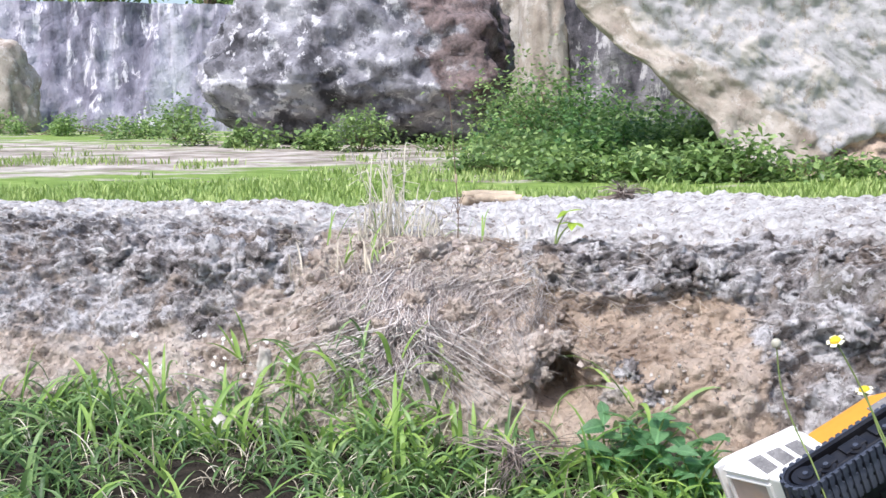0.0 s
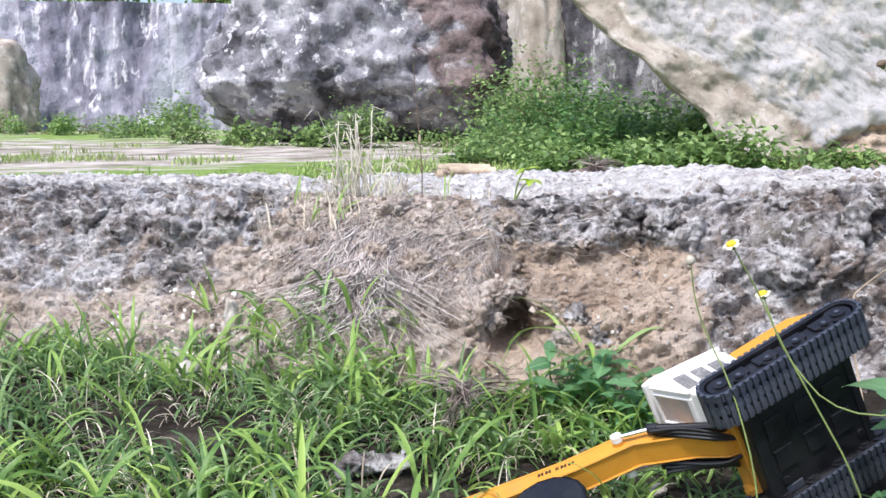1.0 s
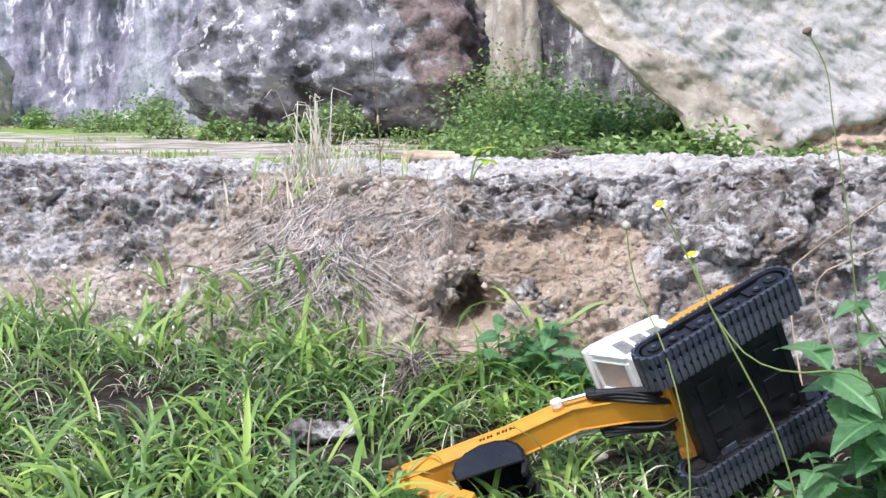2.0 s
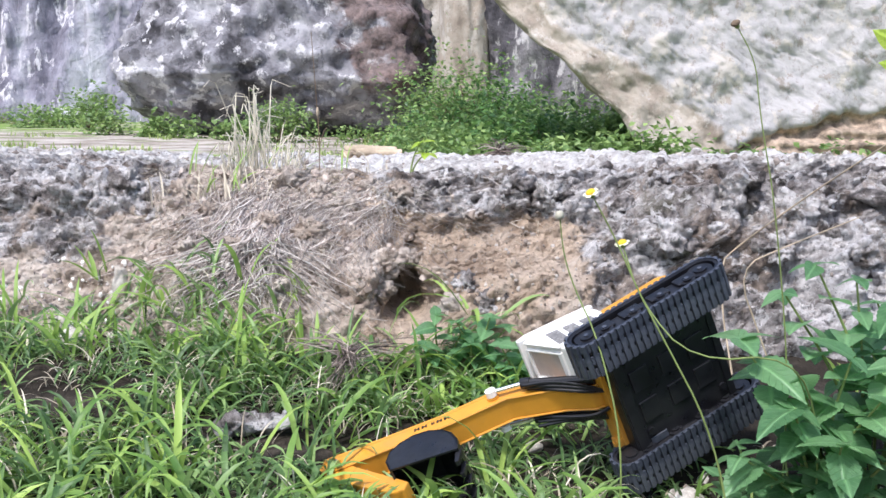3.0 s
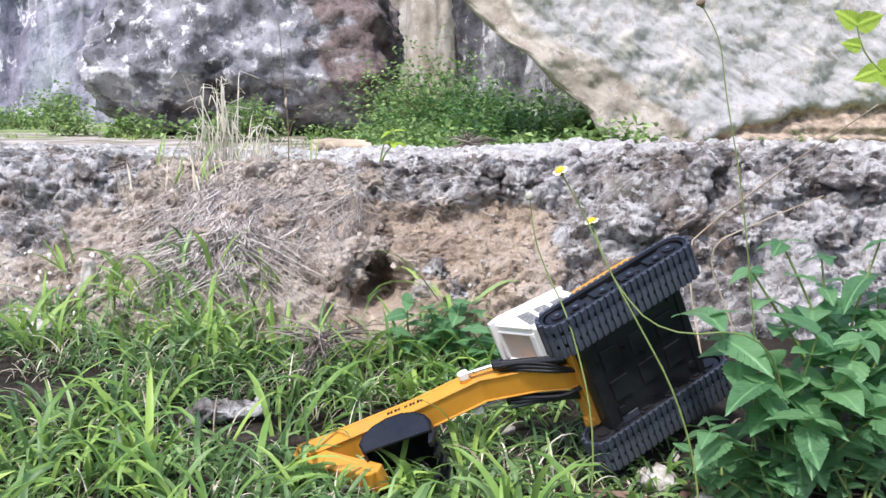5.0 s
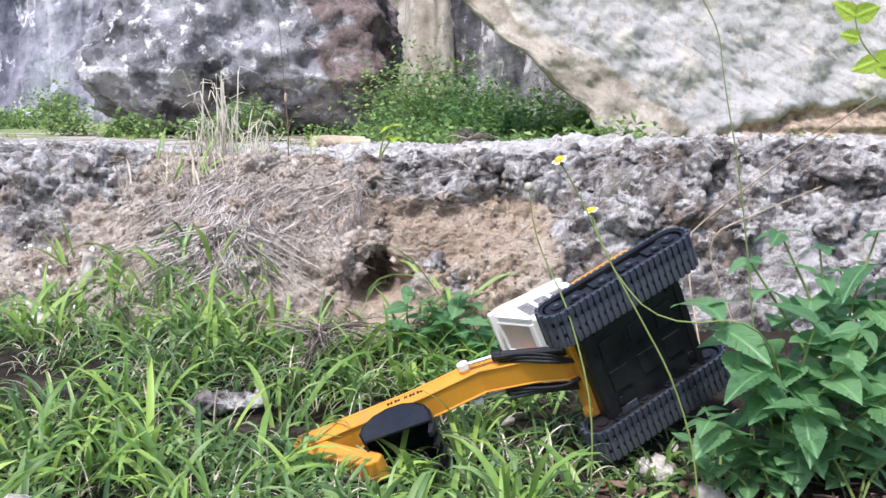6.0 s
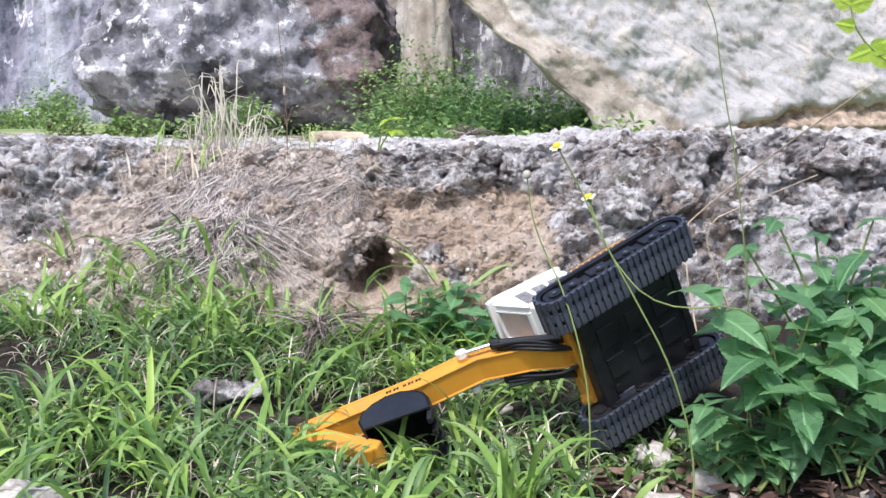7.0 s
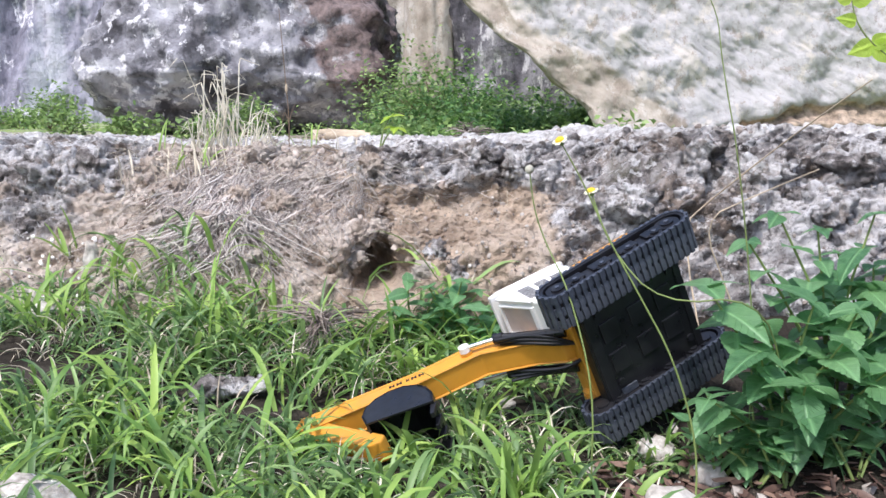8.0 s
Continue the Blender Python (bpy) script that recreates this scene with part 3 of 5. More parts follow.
def shrub(centre, half, n, leaf, seed, label, mat=SHRUB, name="shrub"):
    """A bush: stems from one foot, and a crown of many small leaves in clumps."""
    rnd = random.Random(seed)
    x, y = centre
    z = ground_z(x, y)
    ob = base(name, pose(x, y, z), label, "shrub")
    bm = bmesh.new()
    clumps = []
    for _ in range(max(6, n // 120)):
        a, r = rnd.uniform(0, 6.283), rnd.random() ** 0.6
        c = Vector((half[0] * r * math.cos(a), half[1] * r * math.sin(a), half[2] * (0.25 + 0.75 * rnd.random() ** 0.8) * (1.0 - 0.35 * r)))
        clumps.append((c, rnd.uniform(0.14, 0.3) * half[2] + 0.05))
        tube(bm, [(0, 0, -0.03), (c.x * 0.35, c.y * 0.35, c.z * 0.55), c], 0.018 * half[2] + 0.004, 0.004, 5)
    part("stem", bm, TWIG, ob)
    v, f = [], []
    for _ in range(n):
        c, r = rnd.choice(clumps)
        p = c + Vector((rnd.gauss(0, r * 1.3), rnd.gauss(0, r * 1.3), rnd.gauss(0, r)))
        p.z = max(p.z, 0.02)
        d = Vector((rnd.gauss(0, 1), rnd.gauss(0, 1), rnd.gauss(0.2, 0.6))).normalized()
        s = d.cross(Vector((rnd.gauss(0, 0.4), rnd.gauss(0, 0.4), 1))).normalized() * leaf * 0.32
        e = d * leaf * rnd.uniform(0.7, 1.25)
        k = len(v)
        v += [p, p + e * 0.5 + s, p + e + Vector((0, 0, -0.25 * leaf)), p + e * 0.5 - s]
        f.append((k, k + 1, k + 2, k + 3))
    crown = new("crown", mesh_of("crown", v, f, mat, False))
    crown.parent = ob
    return ob


SHRUBS = [((2.6, 20.0), (1.3, 1.2, 1.15), 3000), ((3.7, 19.0), (1.2, 1.0, 0.95), 2600), ((1.7, 17.5), (1.0, 0.9, 0.45), 1500), ((3.0, 16.2), (1.1, 0.8, 0.65), 2200),
          ((4.1, 15.5), (0.8, 0.7, 0.6), 1500), ((5.0, 17.8), (0.8, 0.7, 1.2), 1600), ((1.1, 21.5), (0.7, 0.7, 0.4), 700), ((2.3, 23.2), (1.1, 0.8, 1.4), 2000),
          ((-2.0, 23.6), (0.8, 0.6, 0.85), 1000), ((-3.2, 24.2), (0.6, 0.5, 0.45), 500), ((-4.9, 25.2), (0.6, 0.6, 0.5), 500), ((0.1, 23.5), (0.7, 0.5, 0.3), 400),
          ((-8.4, 30.5), (0.9, 0.7, 1.1), 500), ((-10.2, 34), (1.4, 1.0, 0.6), 600), ((-13, 38), (2.4, 1.2, 0.65), 900), ((-16.5, 40), (2.6, 1.2, 0.6), 900),
          ((-20, 41), (2.6, 1.2, 0.9), 1300), ((-7.0, 27.5), (0.5, 0.5, 0.6), 300), ((6.8, 13.0), (1.1, 0.4, 0.3), 700), ((5.3, 13.2), (0.6, 0.4, 0.25), 500),
          ((0.9, 15.0), (0.9, 0.7, 0.24), 900), ((2.1, 13.6), (0.9, 0.7, 0.40), 1300), ((3.1, 13.0), (0.8, 0.6, 0.36), 1100), ((1.4, 18.6), (0.8, 0.7, 0.4), 700), ((3.9, 12.8), (0.5, 0.4, 0.45), 700), ((2.4, 21.6), (1.0, 0.8, 1.7), 1500)]
for i, (c, h, n) in enumerate(SHRUBS):
    shrub(c, h, n, 0.13 if c[1] < 24 else 0.18, 40 + i, "leafy green shrub growing at the foot of the rocks" if c[1] < 24 else "pale green bush below the far cliff", SHRUB if c[1] < 16 or c[1] > 24 or i % 3 else SHADE)


def tree(x, y, z0, height, spread, seed):
    rnd = random.Random(seed)
    ob = base("tree", pose(x, y, z0), "sunlit tree on top of the far cliff", "tree")
    bm = bmesh.new()
    tips = []
    tube(bm, [(0, 0, -0.4), (0.1, 0, height * 0.3), (0, 0.1, height * 0.65)], 0.22, 0.1, 8)
    for _ in range(9):
        a, e = rnd.uniform(0, 6.283), rnd.uniform(0.35, 1.0)
        tip = Vector((spread * math.cos(a) * rnd.uniform(0.4, 1), spread * math.sin(a) * rnd.uniform(0.4, 1), height * e))
        tube(bm, [(0, 0, height * 0.3), (tip.x * 0.4, tip.y * 0.4, height * (0.25 + 0.4 * e)), tip], 0.07, 0.015, 6)
        tips.append(tip)
    part("trunk", bm, TWIG, ob)
    v, f = [], []
    for _ in range(2200):
        p = rnd.choice(tips) + Vector((rnd.gauss(0, 0.5), rnd.gauss(0, 0.5), rnd.gauss(0, 0.45)))
        d = Vector((rnd.gauss(0, 1), rnd.gauss(0, 1), rnd.gauss(-0.2, 0.6))).normalized()
        s = d.orthogonal().normalized() * 0.09
        k = len(v)
        v += [p, p + d * 0.15 + s, p + d * 0.32, p + d * 0.15 - s]
        f.append((k, k + 1, k + 2, k + 3))
    crown = new("crown", mesh_of("crown", v, f, SHRUB, False))
    crown.parent = ob


for i, (x, y, h) in enumerate([(-9.5, 52, 4.0), (-13, 55, 5.0), (-17.5, 53, 4.2), (-22, 56, 5.5), (-27, 55, 5), (-5, 58, 6), (1.5, 56, 6), (4.5, 52, 6)]):
    tree(x, y, 4.6 if x < 1 else -0.3, h, 2.1, 70 + i)


# ---- the toy excavator, tipped on its side against the grass ----
def track_loop(n, length, r, z):
    """Evenly spaced places and slopes round a track: x, z, angle."""
    straight, arc = length - 2 * r, math.pi * r
    total = 2 * straight + 2 * arc
    for i in range(n):
        s = (i + 0.5) / n * total
        if s < straight:
            yield -straight / 2 + s, z - r, 0.0
        elif s < straight + arc:
            a = (s - straight) / r
            yield straight / 2 + r * math.sin(a), z - r * math.cos(a), a
        elif s < 2 * straight + arc:
            yield straight / 2 - (s - straight - arc), z + r, math.pi
        else:
            a = (s - 2 * straight - arc) / r
            yield -straight / 2 - r * math.sin(a), z + r * math.cos(a), math.pi + a


def excavator(m):
    ob = base("toy_excavator", m, "yellow and white toy tracked excavator tipped over in the grass", "toy excavator")
    # tracks: a belt, its links, and the wheels inside
    L, R, W = 0.218, 0.0230, 0.045
    link = bmesh.new()
    box(link, (-0.0044, -W / 2, -0.0050), (0.0012, W / 2, 0.0), 0.0008)
    box(link, (0.0015, -W / 2, -0.0018), (0.0052, -W / 4, 0.0), 0.0)
    box(link, (0.0015, W / 4, -0.0018), (0.0052, W / 2, 0.0), 0.0)
    box(link, (0.0015, -W / 9, -0.0030), (0.0052, W / 9, 0.0), 0.0)
    link_me = bpy.data.meshes.new("link")
    link.to_mesh(link_me)
    link.free()
    link_me.materials.append(RUBBER)
    for side in (1, -1):
        y = side * (0.1090 - W / 2)
        outline = [(x, z) for x, z, _ in track_loop(64, L - 0.006, R - 0.003, 0.027)]
        inner = [(x, z) for x, z, _ in track_loop(64, L - 0.014, R - 0.007, 0.027)]
        bm = bmesh.new()
        ring = [[bm.verts.new((x, y + s * W * 0.46, z)) for x, z in o] for o in (outline, inner) for s in (-1, 1)]
        for a, b in ((0, 1), (1, 3), (3, 2), (2, 0)):
            for i in range(64):
                k = (i + 1) % 64
                bm.faces.new((ring[a][i], ring[a][k], ring[b][k], ring[b][i]))
        bmesh.ops.recalc_face_normals(bm, faces=bm.faces[:])
        # belt is black against paler links, painting the shade in their gaps
        track = part("track", bm, BLACK, ob, "ribbed grey-black rubber track")
        for x, z, a in track_loop(52, L - 0.006, R - 0.003, 0.027):
            piece("link", link_me, track, pose(x, y, z) @ Matrix.Rotation(-a, 4, "Y"))
        bm = bmesh.new()
        prism(bm, [(-0.085, 0.016), (0.085, 0.016), (0.078, 0.038), (-0.078, 0.038)], y - W * 0.36, y + W * 0.36, 0.002)
        for x in (-0.06, -0.02, 0.02, 0.06):
            box(bm, (x - 0.014, y + side * W * 0.36, 0.020), (x + 0.014, y + side * W * 0.44, 0.037), 0.002)
        part("track_frame", bm, BLACK, ob)
        for x, r in ((-0.083, 0.0155), (0.083, 0.0155), (-0.06, 0.010), (-0.02, 0.010), (0.02, 0.010), (0.06, 0.010)):
            bm = bmesh.new()
            zc = 0.027 if r > 0.012 else 0.0222
            rod(bm, (x, y - W * 0.42, zc), (x, y + W * 0.42, zc), r, n=20)
            rod(bm, (x, y - W * 0.47, zc), (x, y + W * 0.47, zc), r * 0.55, n=16)
            wheel = part("wheel", bm, BLACK, ob)
            bm = bmesh.new()
            rod(bm, (x, y + side * W * 0.47, zc), (x, y + side * W * 0.50, zc), 0.003, n=8)
            part("bolt", bm, RUBBER, wheel)
    # black undercarriage with raised ribs and screw bosses below
    bm = bmesh.new()
    box(bm, (-0.078, -0.072, 0.022), (0.074, 0.072, 0.046), 0.003)
    under = part("undercarriage", bm, BLACK, ob, "black moulded undercarriage with raised ribs")
    ribs = [(x, x + 0.026, y, y + 0.029) for x in (-0.055, -0.015, 0.028) for y in (-0.036, 0.008)] + [(0.058, 0.072, -0.068, 0.068), (-0.076, -0.066, -0.068, 0.068)]
    for x0, x1, y0, y1 in ribs:
        bm = bmesh.new()
        box(bm, (x0, y0, 0.0195), (x1, y1, 0.0228), 0.001)
        part("rib", bm, BLACK, under)
    bm = bmesh.new()
    box(bm, (0.030, -0.070, 0.0205), (0.054, -0.060, 0.0232), 0.001)
    part("battery_hatch", bm, RUBBER, under)
    for x, y in ((-0.06, -0.05), (0.05, -0.05), (0.05, 0.05), (-0.06, 0.05)):
        bm = bmesh.new()
        rod(bm, (x, y, 0.0185), (x, y, 0.0228), 0.005, n=12)
        part("screw_boss", bm, BLACK, under)
    bm = bmesh.new()
    rod(bm, (0, 0, 0.044), (0, 0, 0.056), 0.052, n=32)
    part("turntable", bm, BLACK, ob)
    # yellow house
    bm = bmesh.new()
    prism(bm, [(-0.080, 0.056), (0.080, 0.052), (0.084, 0.070), (0.03, 0.078), (0.02, 0.117), (-0.07, 0.118), (-0.098, 0.100), (-0.100, 0.076)], -0.078, 0.0765, 0.004)
    body = part("body", bm, YELLOW, ob, "yellow plastic engine house")
    bm = bmesh.new()
    box(bm, (-0.075, -0.055, 0.112), (-0.02, 0.05, 0.125), 0.004)
    part("engine_cover", bm, YELLOW, body)
    bm = bmesh.new()
    box(bm, (0.066, -0.082, 0.044), (0.080, 0.040, 0.066), 0.002)
    part("front_plate", bm, YELLOW, body)
    bm = bmesh.new()
    box(bm, (0.078, -0.080, 0.046), (0.088, -0.056, 0.062), 0.002)
    box(bm, (0.086, -0.076, 0.050), (0.090, -0.060, 0.058), 0.001)
    part("step", bm, YELLOW, body)
    bm = bmesh.new()
    box(bm, (-0.085, 0.0745, 0.078), (-0.052, 0.0778, 0.098), 0.001)
    part("grille", bm, SLOT, body, "dark side grille")
    for i in range(3):
        bm = bmesh.new()
        box(bm, (-0.034 + 0.0085 * i, 0.0755, 0.084), (-0.028 + 0.0085 * i, 0.0775, 0.096), 0.0)
        part("marking", bm, INK, body)
    # white cab, front left
    cab_out = [(0.020, 0.066), (0.088, 0.066), (0.097, 0.086), (0.120, 0.140), (0.116, 0.148), (0.104, 0.150), (0.026, 0.134), (0.020, 0.124)]
    bm = bmesh.new()
    prism(bm, cab_out, 0.020, 0.077, 0.003)
    cab = part("cab", bm, WHITE, ob, "white plastic driver's cab")
    front = pose(0.1075, 0.050, 0.112, 0, 23, 0)
    bm = bmesh.new()
    box(bm, (-0.0030, -0.023, -0.022), (0.0012, 0.0165, 0.027), 0.0008, front)
    part("windscreen", bm, PANE, cab, "smoky cab windscreen")
    for y0, y1, z0, z1 in ((-0.029, -0.023, -0.028, 0.031), (0.0165, 0.0195, -0.028, 0.031), (0.026, 0.029, -0.028, 0.031), (-0.023, 0.0165, -0.028, -0.022), (-0.023, 0.0165, 0.027, 0.031)):
        bm = bmesh.new()
        box(bm, (-0.003, y0, z0), (0.0042, y1, z1), 0.001, front)
        part("window_frame", bm, WHITE, cab)
    for x0, x1, lift in ((0.078, 0.094, 0.014), (0.056, 0.072, 0.008), (0.034, 0.050, 0.002)):
        bm = bmesh.new()
        prism(bm, [(x0, 0.088 + lift * 0.4), (x1, 0.088 + lift * 0.4), (x1, 0.118 + lift), (x0, 0.114 + lift)], 0.0755, 0.0778, 0.0006)
        part("side_window", bm, SLOT, cab)
    bm = bmesh.new()
    prism(bm, [(0.020, 0.132), (0.112, 0.149), (0.127, 0.146), (0.128, 0.152), (0.112, 0.156), (0.022, 0.139)], 0.018, 0.080, 0.002)
    part("roof", bm, WHITE, cab)
    # boom: a bent box arm with raised rims
    boom_out = [(0.066, 0.056), (0.092, 0.058), (0.120, 0.080), (0.175, 0.114), (0.245, 0.128), (0.372, 0.166), (0.396, 0.176), (0.402, 0.190),
                (0.390, 0.199), (0.370, 0.197), (0.25, 0.156), (0.19, 0.144), (0.150, 0.128), (0.095, 0.096)]
    bm = bmesh.new()
    prism(bm, boom_out, -0.0195, 0.0195, 0.003)
    boom = part("boom", bm, YELLOW, ob, "bent yellow boom with raised rims")
    for side in (1, -1):
        bm = bmesh.new()
        for p, q in zip(boom_out, boom_out[1:] + boom_out[:1]):
            rod(bm, (p[0], side * 0.0195, p[1]), (q[0], side * 0.0195, q[1]), 0.0020, n=6)
        part("rim", bm, YELLOW, boom)
    slope = math.atan2(0.040, 0.12)
    for i, w in enumerate((0.007, 0.007, 0.004, 0.007, 0.007)):
        bm = bmesh.new()
        for x0, x1 in ((0, 0.32 * w), (0.62 * w, w)):
            box(bm, (0.0095 * i + x0, 0.0190, -0.0030), (0.0095 * i + x1, 0.0200, 0.0030), 0)
        box(bm, (0.0095 * i, 0.0190, -0.001), (0.0095 * i + w, 0.0200, 0.001), 0)
        bmesh.ops.transform(bm, matrix=Matrix.Translation((0.240, 0, 0.144)) @ Matrix.Rotation(-slope, 4, "Y"), verts=bm.verts[:])
        part("marking", bm, INK, boom)
    for x, z, r in ((0.380, 0.186, 0.008), (0.186, 0.130, 0.0075), (0.085, 0.074, 0.008)):
        bm = bmesh.new()
        rod(bm, (x, -0.0235, z), (x, 0.0235, z), r, n=18)
        part("pin", bm, YELLOW, boom)
        bm = bmesh.new()
        rod(bm, (x, -0.0245, z), (x, 0.0245, z), r * 0.5, n=10)
        part("screw", bm, CHROME, boom)
    # lift cylinders on both sides of the boom, and the hoses beside them
    for side in (1, -1):
        y = side * 0.0270
        bm = bmesh.new()
        rod(bm, (0.082, y, 0.058), (0.146, y, 0.112), 0.0062, n=14)
        rod(bm, (0.141, y, 0.108), (0.150, y, 0.1155), 0.0074, n=14)
        cyl = part("cylinder", bm, BLACK, ob, "black hydraulic cylinder with bright rod")
        bm = bmesh.new()
        rod(bm, (0.148, y, 0.114), (0.185, y, 0.130), 0.0032, n=10)
        part("rod", bm, CHROME, cyl)
        bm = bmesh.new()
        rod(bm, (0.186, y - 0.004, 0.130), (0.186, y + 0.004, 0.130), 0.0068, n=14)
        part("rod_end", bm, WHITE, cyl)
        for k in range(3):
            bm = bmesh.new()
            q = side * (0.021 + 0.0045 * k)
            tube(bm, [(0.078, side * 0.012, 0.048), (0.098, q * 0.85, 0.052 + 0.003 * k), (0.122, q, 0.074 + 0.004 * k), (0.148 + 0.003 * k, q * 1.05, 0.106 - 0.002 * k)], 0.0024, n=7)
            part("hose", bm, BLACK, ob)
    bm = bmesh.new()
    rod(bm, (0.20, 0, 0.160), (0.30, 0, 0.190), 0.0055, n=14)
    cyl = part("cylinder", bm, BLACK, ob, "black hydraulic cylinder with bright rod")
    bm = bmesh.new()
    rod(bm, (0.29, 0, 0.187), (0.375, 0, 0.212), 0.0030, n=10)
    part("rod", bm, CHROME, cyl)
    bm = bmesh.new()
    tube(bm, [(0.02, -0.01, 0.09), (0.08, -0.012, 0.13), (0.16, -0.01, 0.155), (0.24, -0.008, 0.178), (0.36, -0.008, 0.215), (0.385, -0.006, 0.205)], 0.0022, n=7)
    part("hose", bm, BLACK, ob)
    # stick, folded back beneath the boom
    stick_out = [(0.366, 0.206), (0.388, 0.212), (0.402, 0.196), (0.396, 0.160), (0.346, 0.062), (0.334, 0.056), (0.324, 0.066), (0.360, 0.152), (0.370, 0.180)]
    bm = bmesh.new()
    prism(bm, stick_out, -0.0175, 0.0175, 0.003)
    stick = part("stick", bm, YELLOW, ob, "short yellow stick folded under the boom")
    bm = bmesh.new()
    rod(bm, (0.405, 0, 0.196), (0.390, 0, 0.120), 0.0055, n=14)
    cyl = part("cylinder", bm, BLACK, stick)
    bm = bmesh.new()
    rod(bm, (0.390, 0, 0.122), (0.356, 0, 0.066), 0.003, n=10)
    part("rod", bm, CHROME, stick)
    # bucket curled towards the cab: a bent shell between two cheeks
    prof = [(0.336, 0.084), (0.334, 0.104), (0.324, 0.119), (0.308, 0.127), (0.290, 0.127), (0.273, 0.119), (0.261, 0.105), (0.255, 0.088), (0.255, 0.069), (0.262, 0.050)]
    thick = [(x + (0.30 - x) * 0.07, z + (0.085 - z) * 0.07) for x, z in prof]
    bm = bmesh.new()
    prism(bm, prof + thick[::-1], -0.037, 0.032, 0.0)
    bucket = part("bucket", bm, BLACK, ob, "black plastic digging bucket")
    for y in (-0.037, 0.0295):
        bm = bmesh.new()
        prism(bm, prof, y, y + 0.0025, 0.0)
        part("cheek", bm, BLACK, bucket)
    for k in range(4):
        bm = bmesh.new()
        y = -0.034 + 0.018 * k
        prism(bm, [(0.258, 0.054), (0.266, 0.054), (0.274, 0.036), (0.270, 0.034)], y, y + 0.007, 0.0008)
        part("tooth", bm, BLACK, bucket)
    # the arm stands a little to the left of the middle and reaches further out
    arm = ("boom", "rim", "pin", "screw", "marking", "cylinder", "rod", "rod_end", "hose", "stick", "bucket", "cheek", "tooth")
    for o in ob.children_recursive:
        if o.name.split(".")[0] in arm:
            for v in o.data.vertices:
                x, y, z = v.co
                reach = min(1, max(0, (x - 0.18) / 0.2))
                if o.name.split(".")[0] in ("boom", "rim", "marking", "pin", "screw", "stick"):
                    y = 0.82 * y + 0.0025
                v.co = (x + 0.016 * reach, y + 0.012 * min(1, max(0, (x - 0.05) / 0.08)), z + 0.012 * min(1, max(0, (x - 0.10) / 0.08)) + 0.006 * reach)
    return ob


EX = Matrix(((-0.8652, -0.4019, -0.2998, 0.5080), (-0.2346, -0.2038, 0.9505, 1.0045), (-0.4430, 0.8927, 0.0821, 0.1988), (0, 0, 0, 1)))
excavator(EX)


# ---- grass ----


def turf(count, x0, x1, y0, y1, lo, hi, mat, label, seed, keep, wide=(0.004, 0.0095)):
    rnd = random.Random(seed)
    b = Blades()
    made = 0
    while made < count:
        cx, cy = rnd.uniform(x0, x1), rnd.uniform(y0, y1)
        if rnd.random() > keep(cx, cy):
            continue
        lean = rnd.uniform(0, 6.283)
        for _ in range(rnd.randint(3, 8)):
            x, y = cx + rnd.gauss(0, 0.012), cy + rnd.gauss(0, 0.012)
            b.add((x, y, drop(x, y) - 0.004), lean + rnd.gauss(0, 1.1), rnd.uniform(lo, hi) * (1 - 0.5 * math.exp(-((x - 0.15) / 0.10) ** 2 - ((y - 1.0) / 0.09) ** 2)) * (1 - 0.45 * float(smooth(0.36, 0.46, x))), rnd.uniform(*wide), rnd.uniform(0.9, 3.0), 6, rnd.gauss(0, 0.6), rnd.uniform(0.3, 1.3))
            made += 1
    return b.object("grass", mat, label, "grass", "stuff")


def meadow(x, y):
    """How thickly grass grows: up to the bank's foot, thin under the weeds."""
    edge = float(foot_y(x)) + 0.08 + 0.05 * float(1 - smooth(-0.2, 0.0, x)) - 0.05 * float(smooth(0.08, 0.16, x) * (1 - smooth(0.4, 0.46, x)))
    edge -= 0.16 * float(smooth(0.34, 0.44, x))
    v = float(1 - smooth(edge - 0.05, edge + 0.05, y))
    v *= 1 - 0.9 * float(smooth(0.52, 0.62, x))
    v *= 1 - 0.1 * math.exp(-((x - 0.17) / 0.16) ** 2 - ((y - 1.02) / 0.10) ** 2)
    v *= 1 - 0.93 * float(smooth(0.41, 0.50, x + 0.25 * (0.9 - y)) * (1 - smooth(0.92, 0.98, y)))
    bare = 0.5 + 1.5 * fbm(x, y, 0, 5.5, 2)
    return v * float(np.clip(bare, 0.12, 1))


turf(3200, -1.2, 1.3, 0.55, 1.7, 0.02, 0.05, GRASS, "short green grass close to the soil", 4, lambda x, y: min(1.0, 0.25 * (x < 0.42) + meadow(x, y)) if y < float(foot_y(x)) - 0.02 else 0.0, (0.0025, 0.005))
turf(7000, -1.2, 1.3, 0.55, 1.75, 0.04, 0.125, GRASS, "fresh green grass growing before the bank", 1, meadow, (0.0035, 0.0095))
turf(1000, -1.0, 1.0, 0.6, 1.6, 0.08, 0.165, TALL, "bright long blades of grass leaning over", 2, meadow, (0.006, 0.012))
turf(3400, -1.1, 1.1, 0.55, 1.65, 0.03, 0.10, STRAW, "dead straw-coloured blades among the grass", 3, meadow, (0.001, 0.0035))


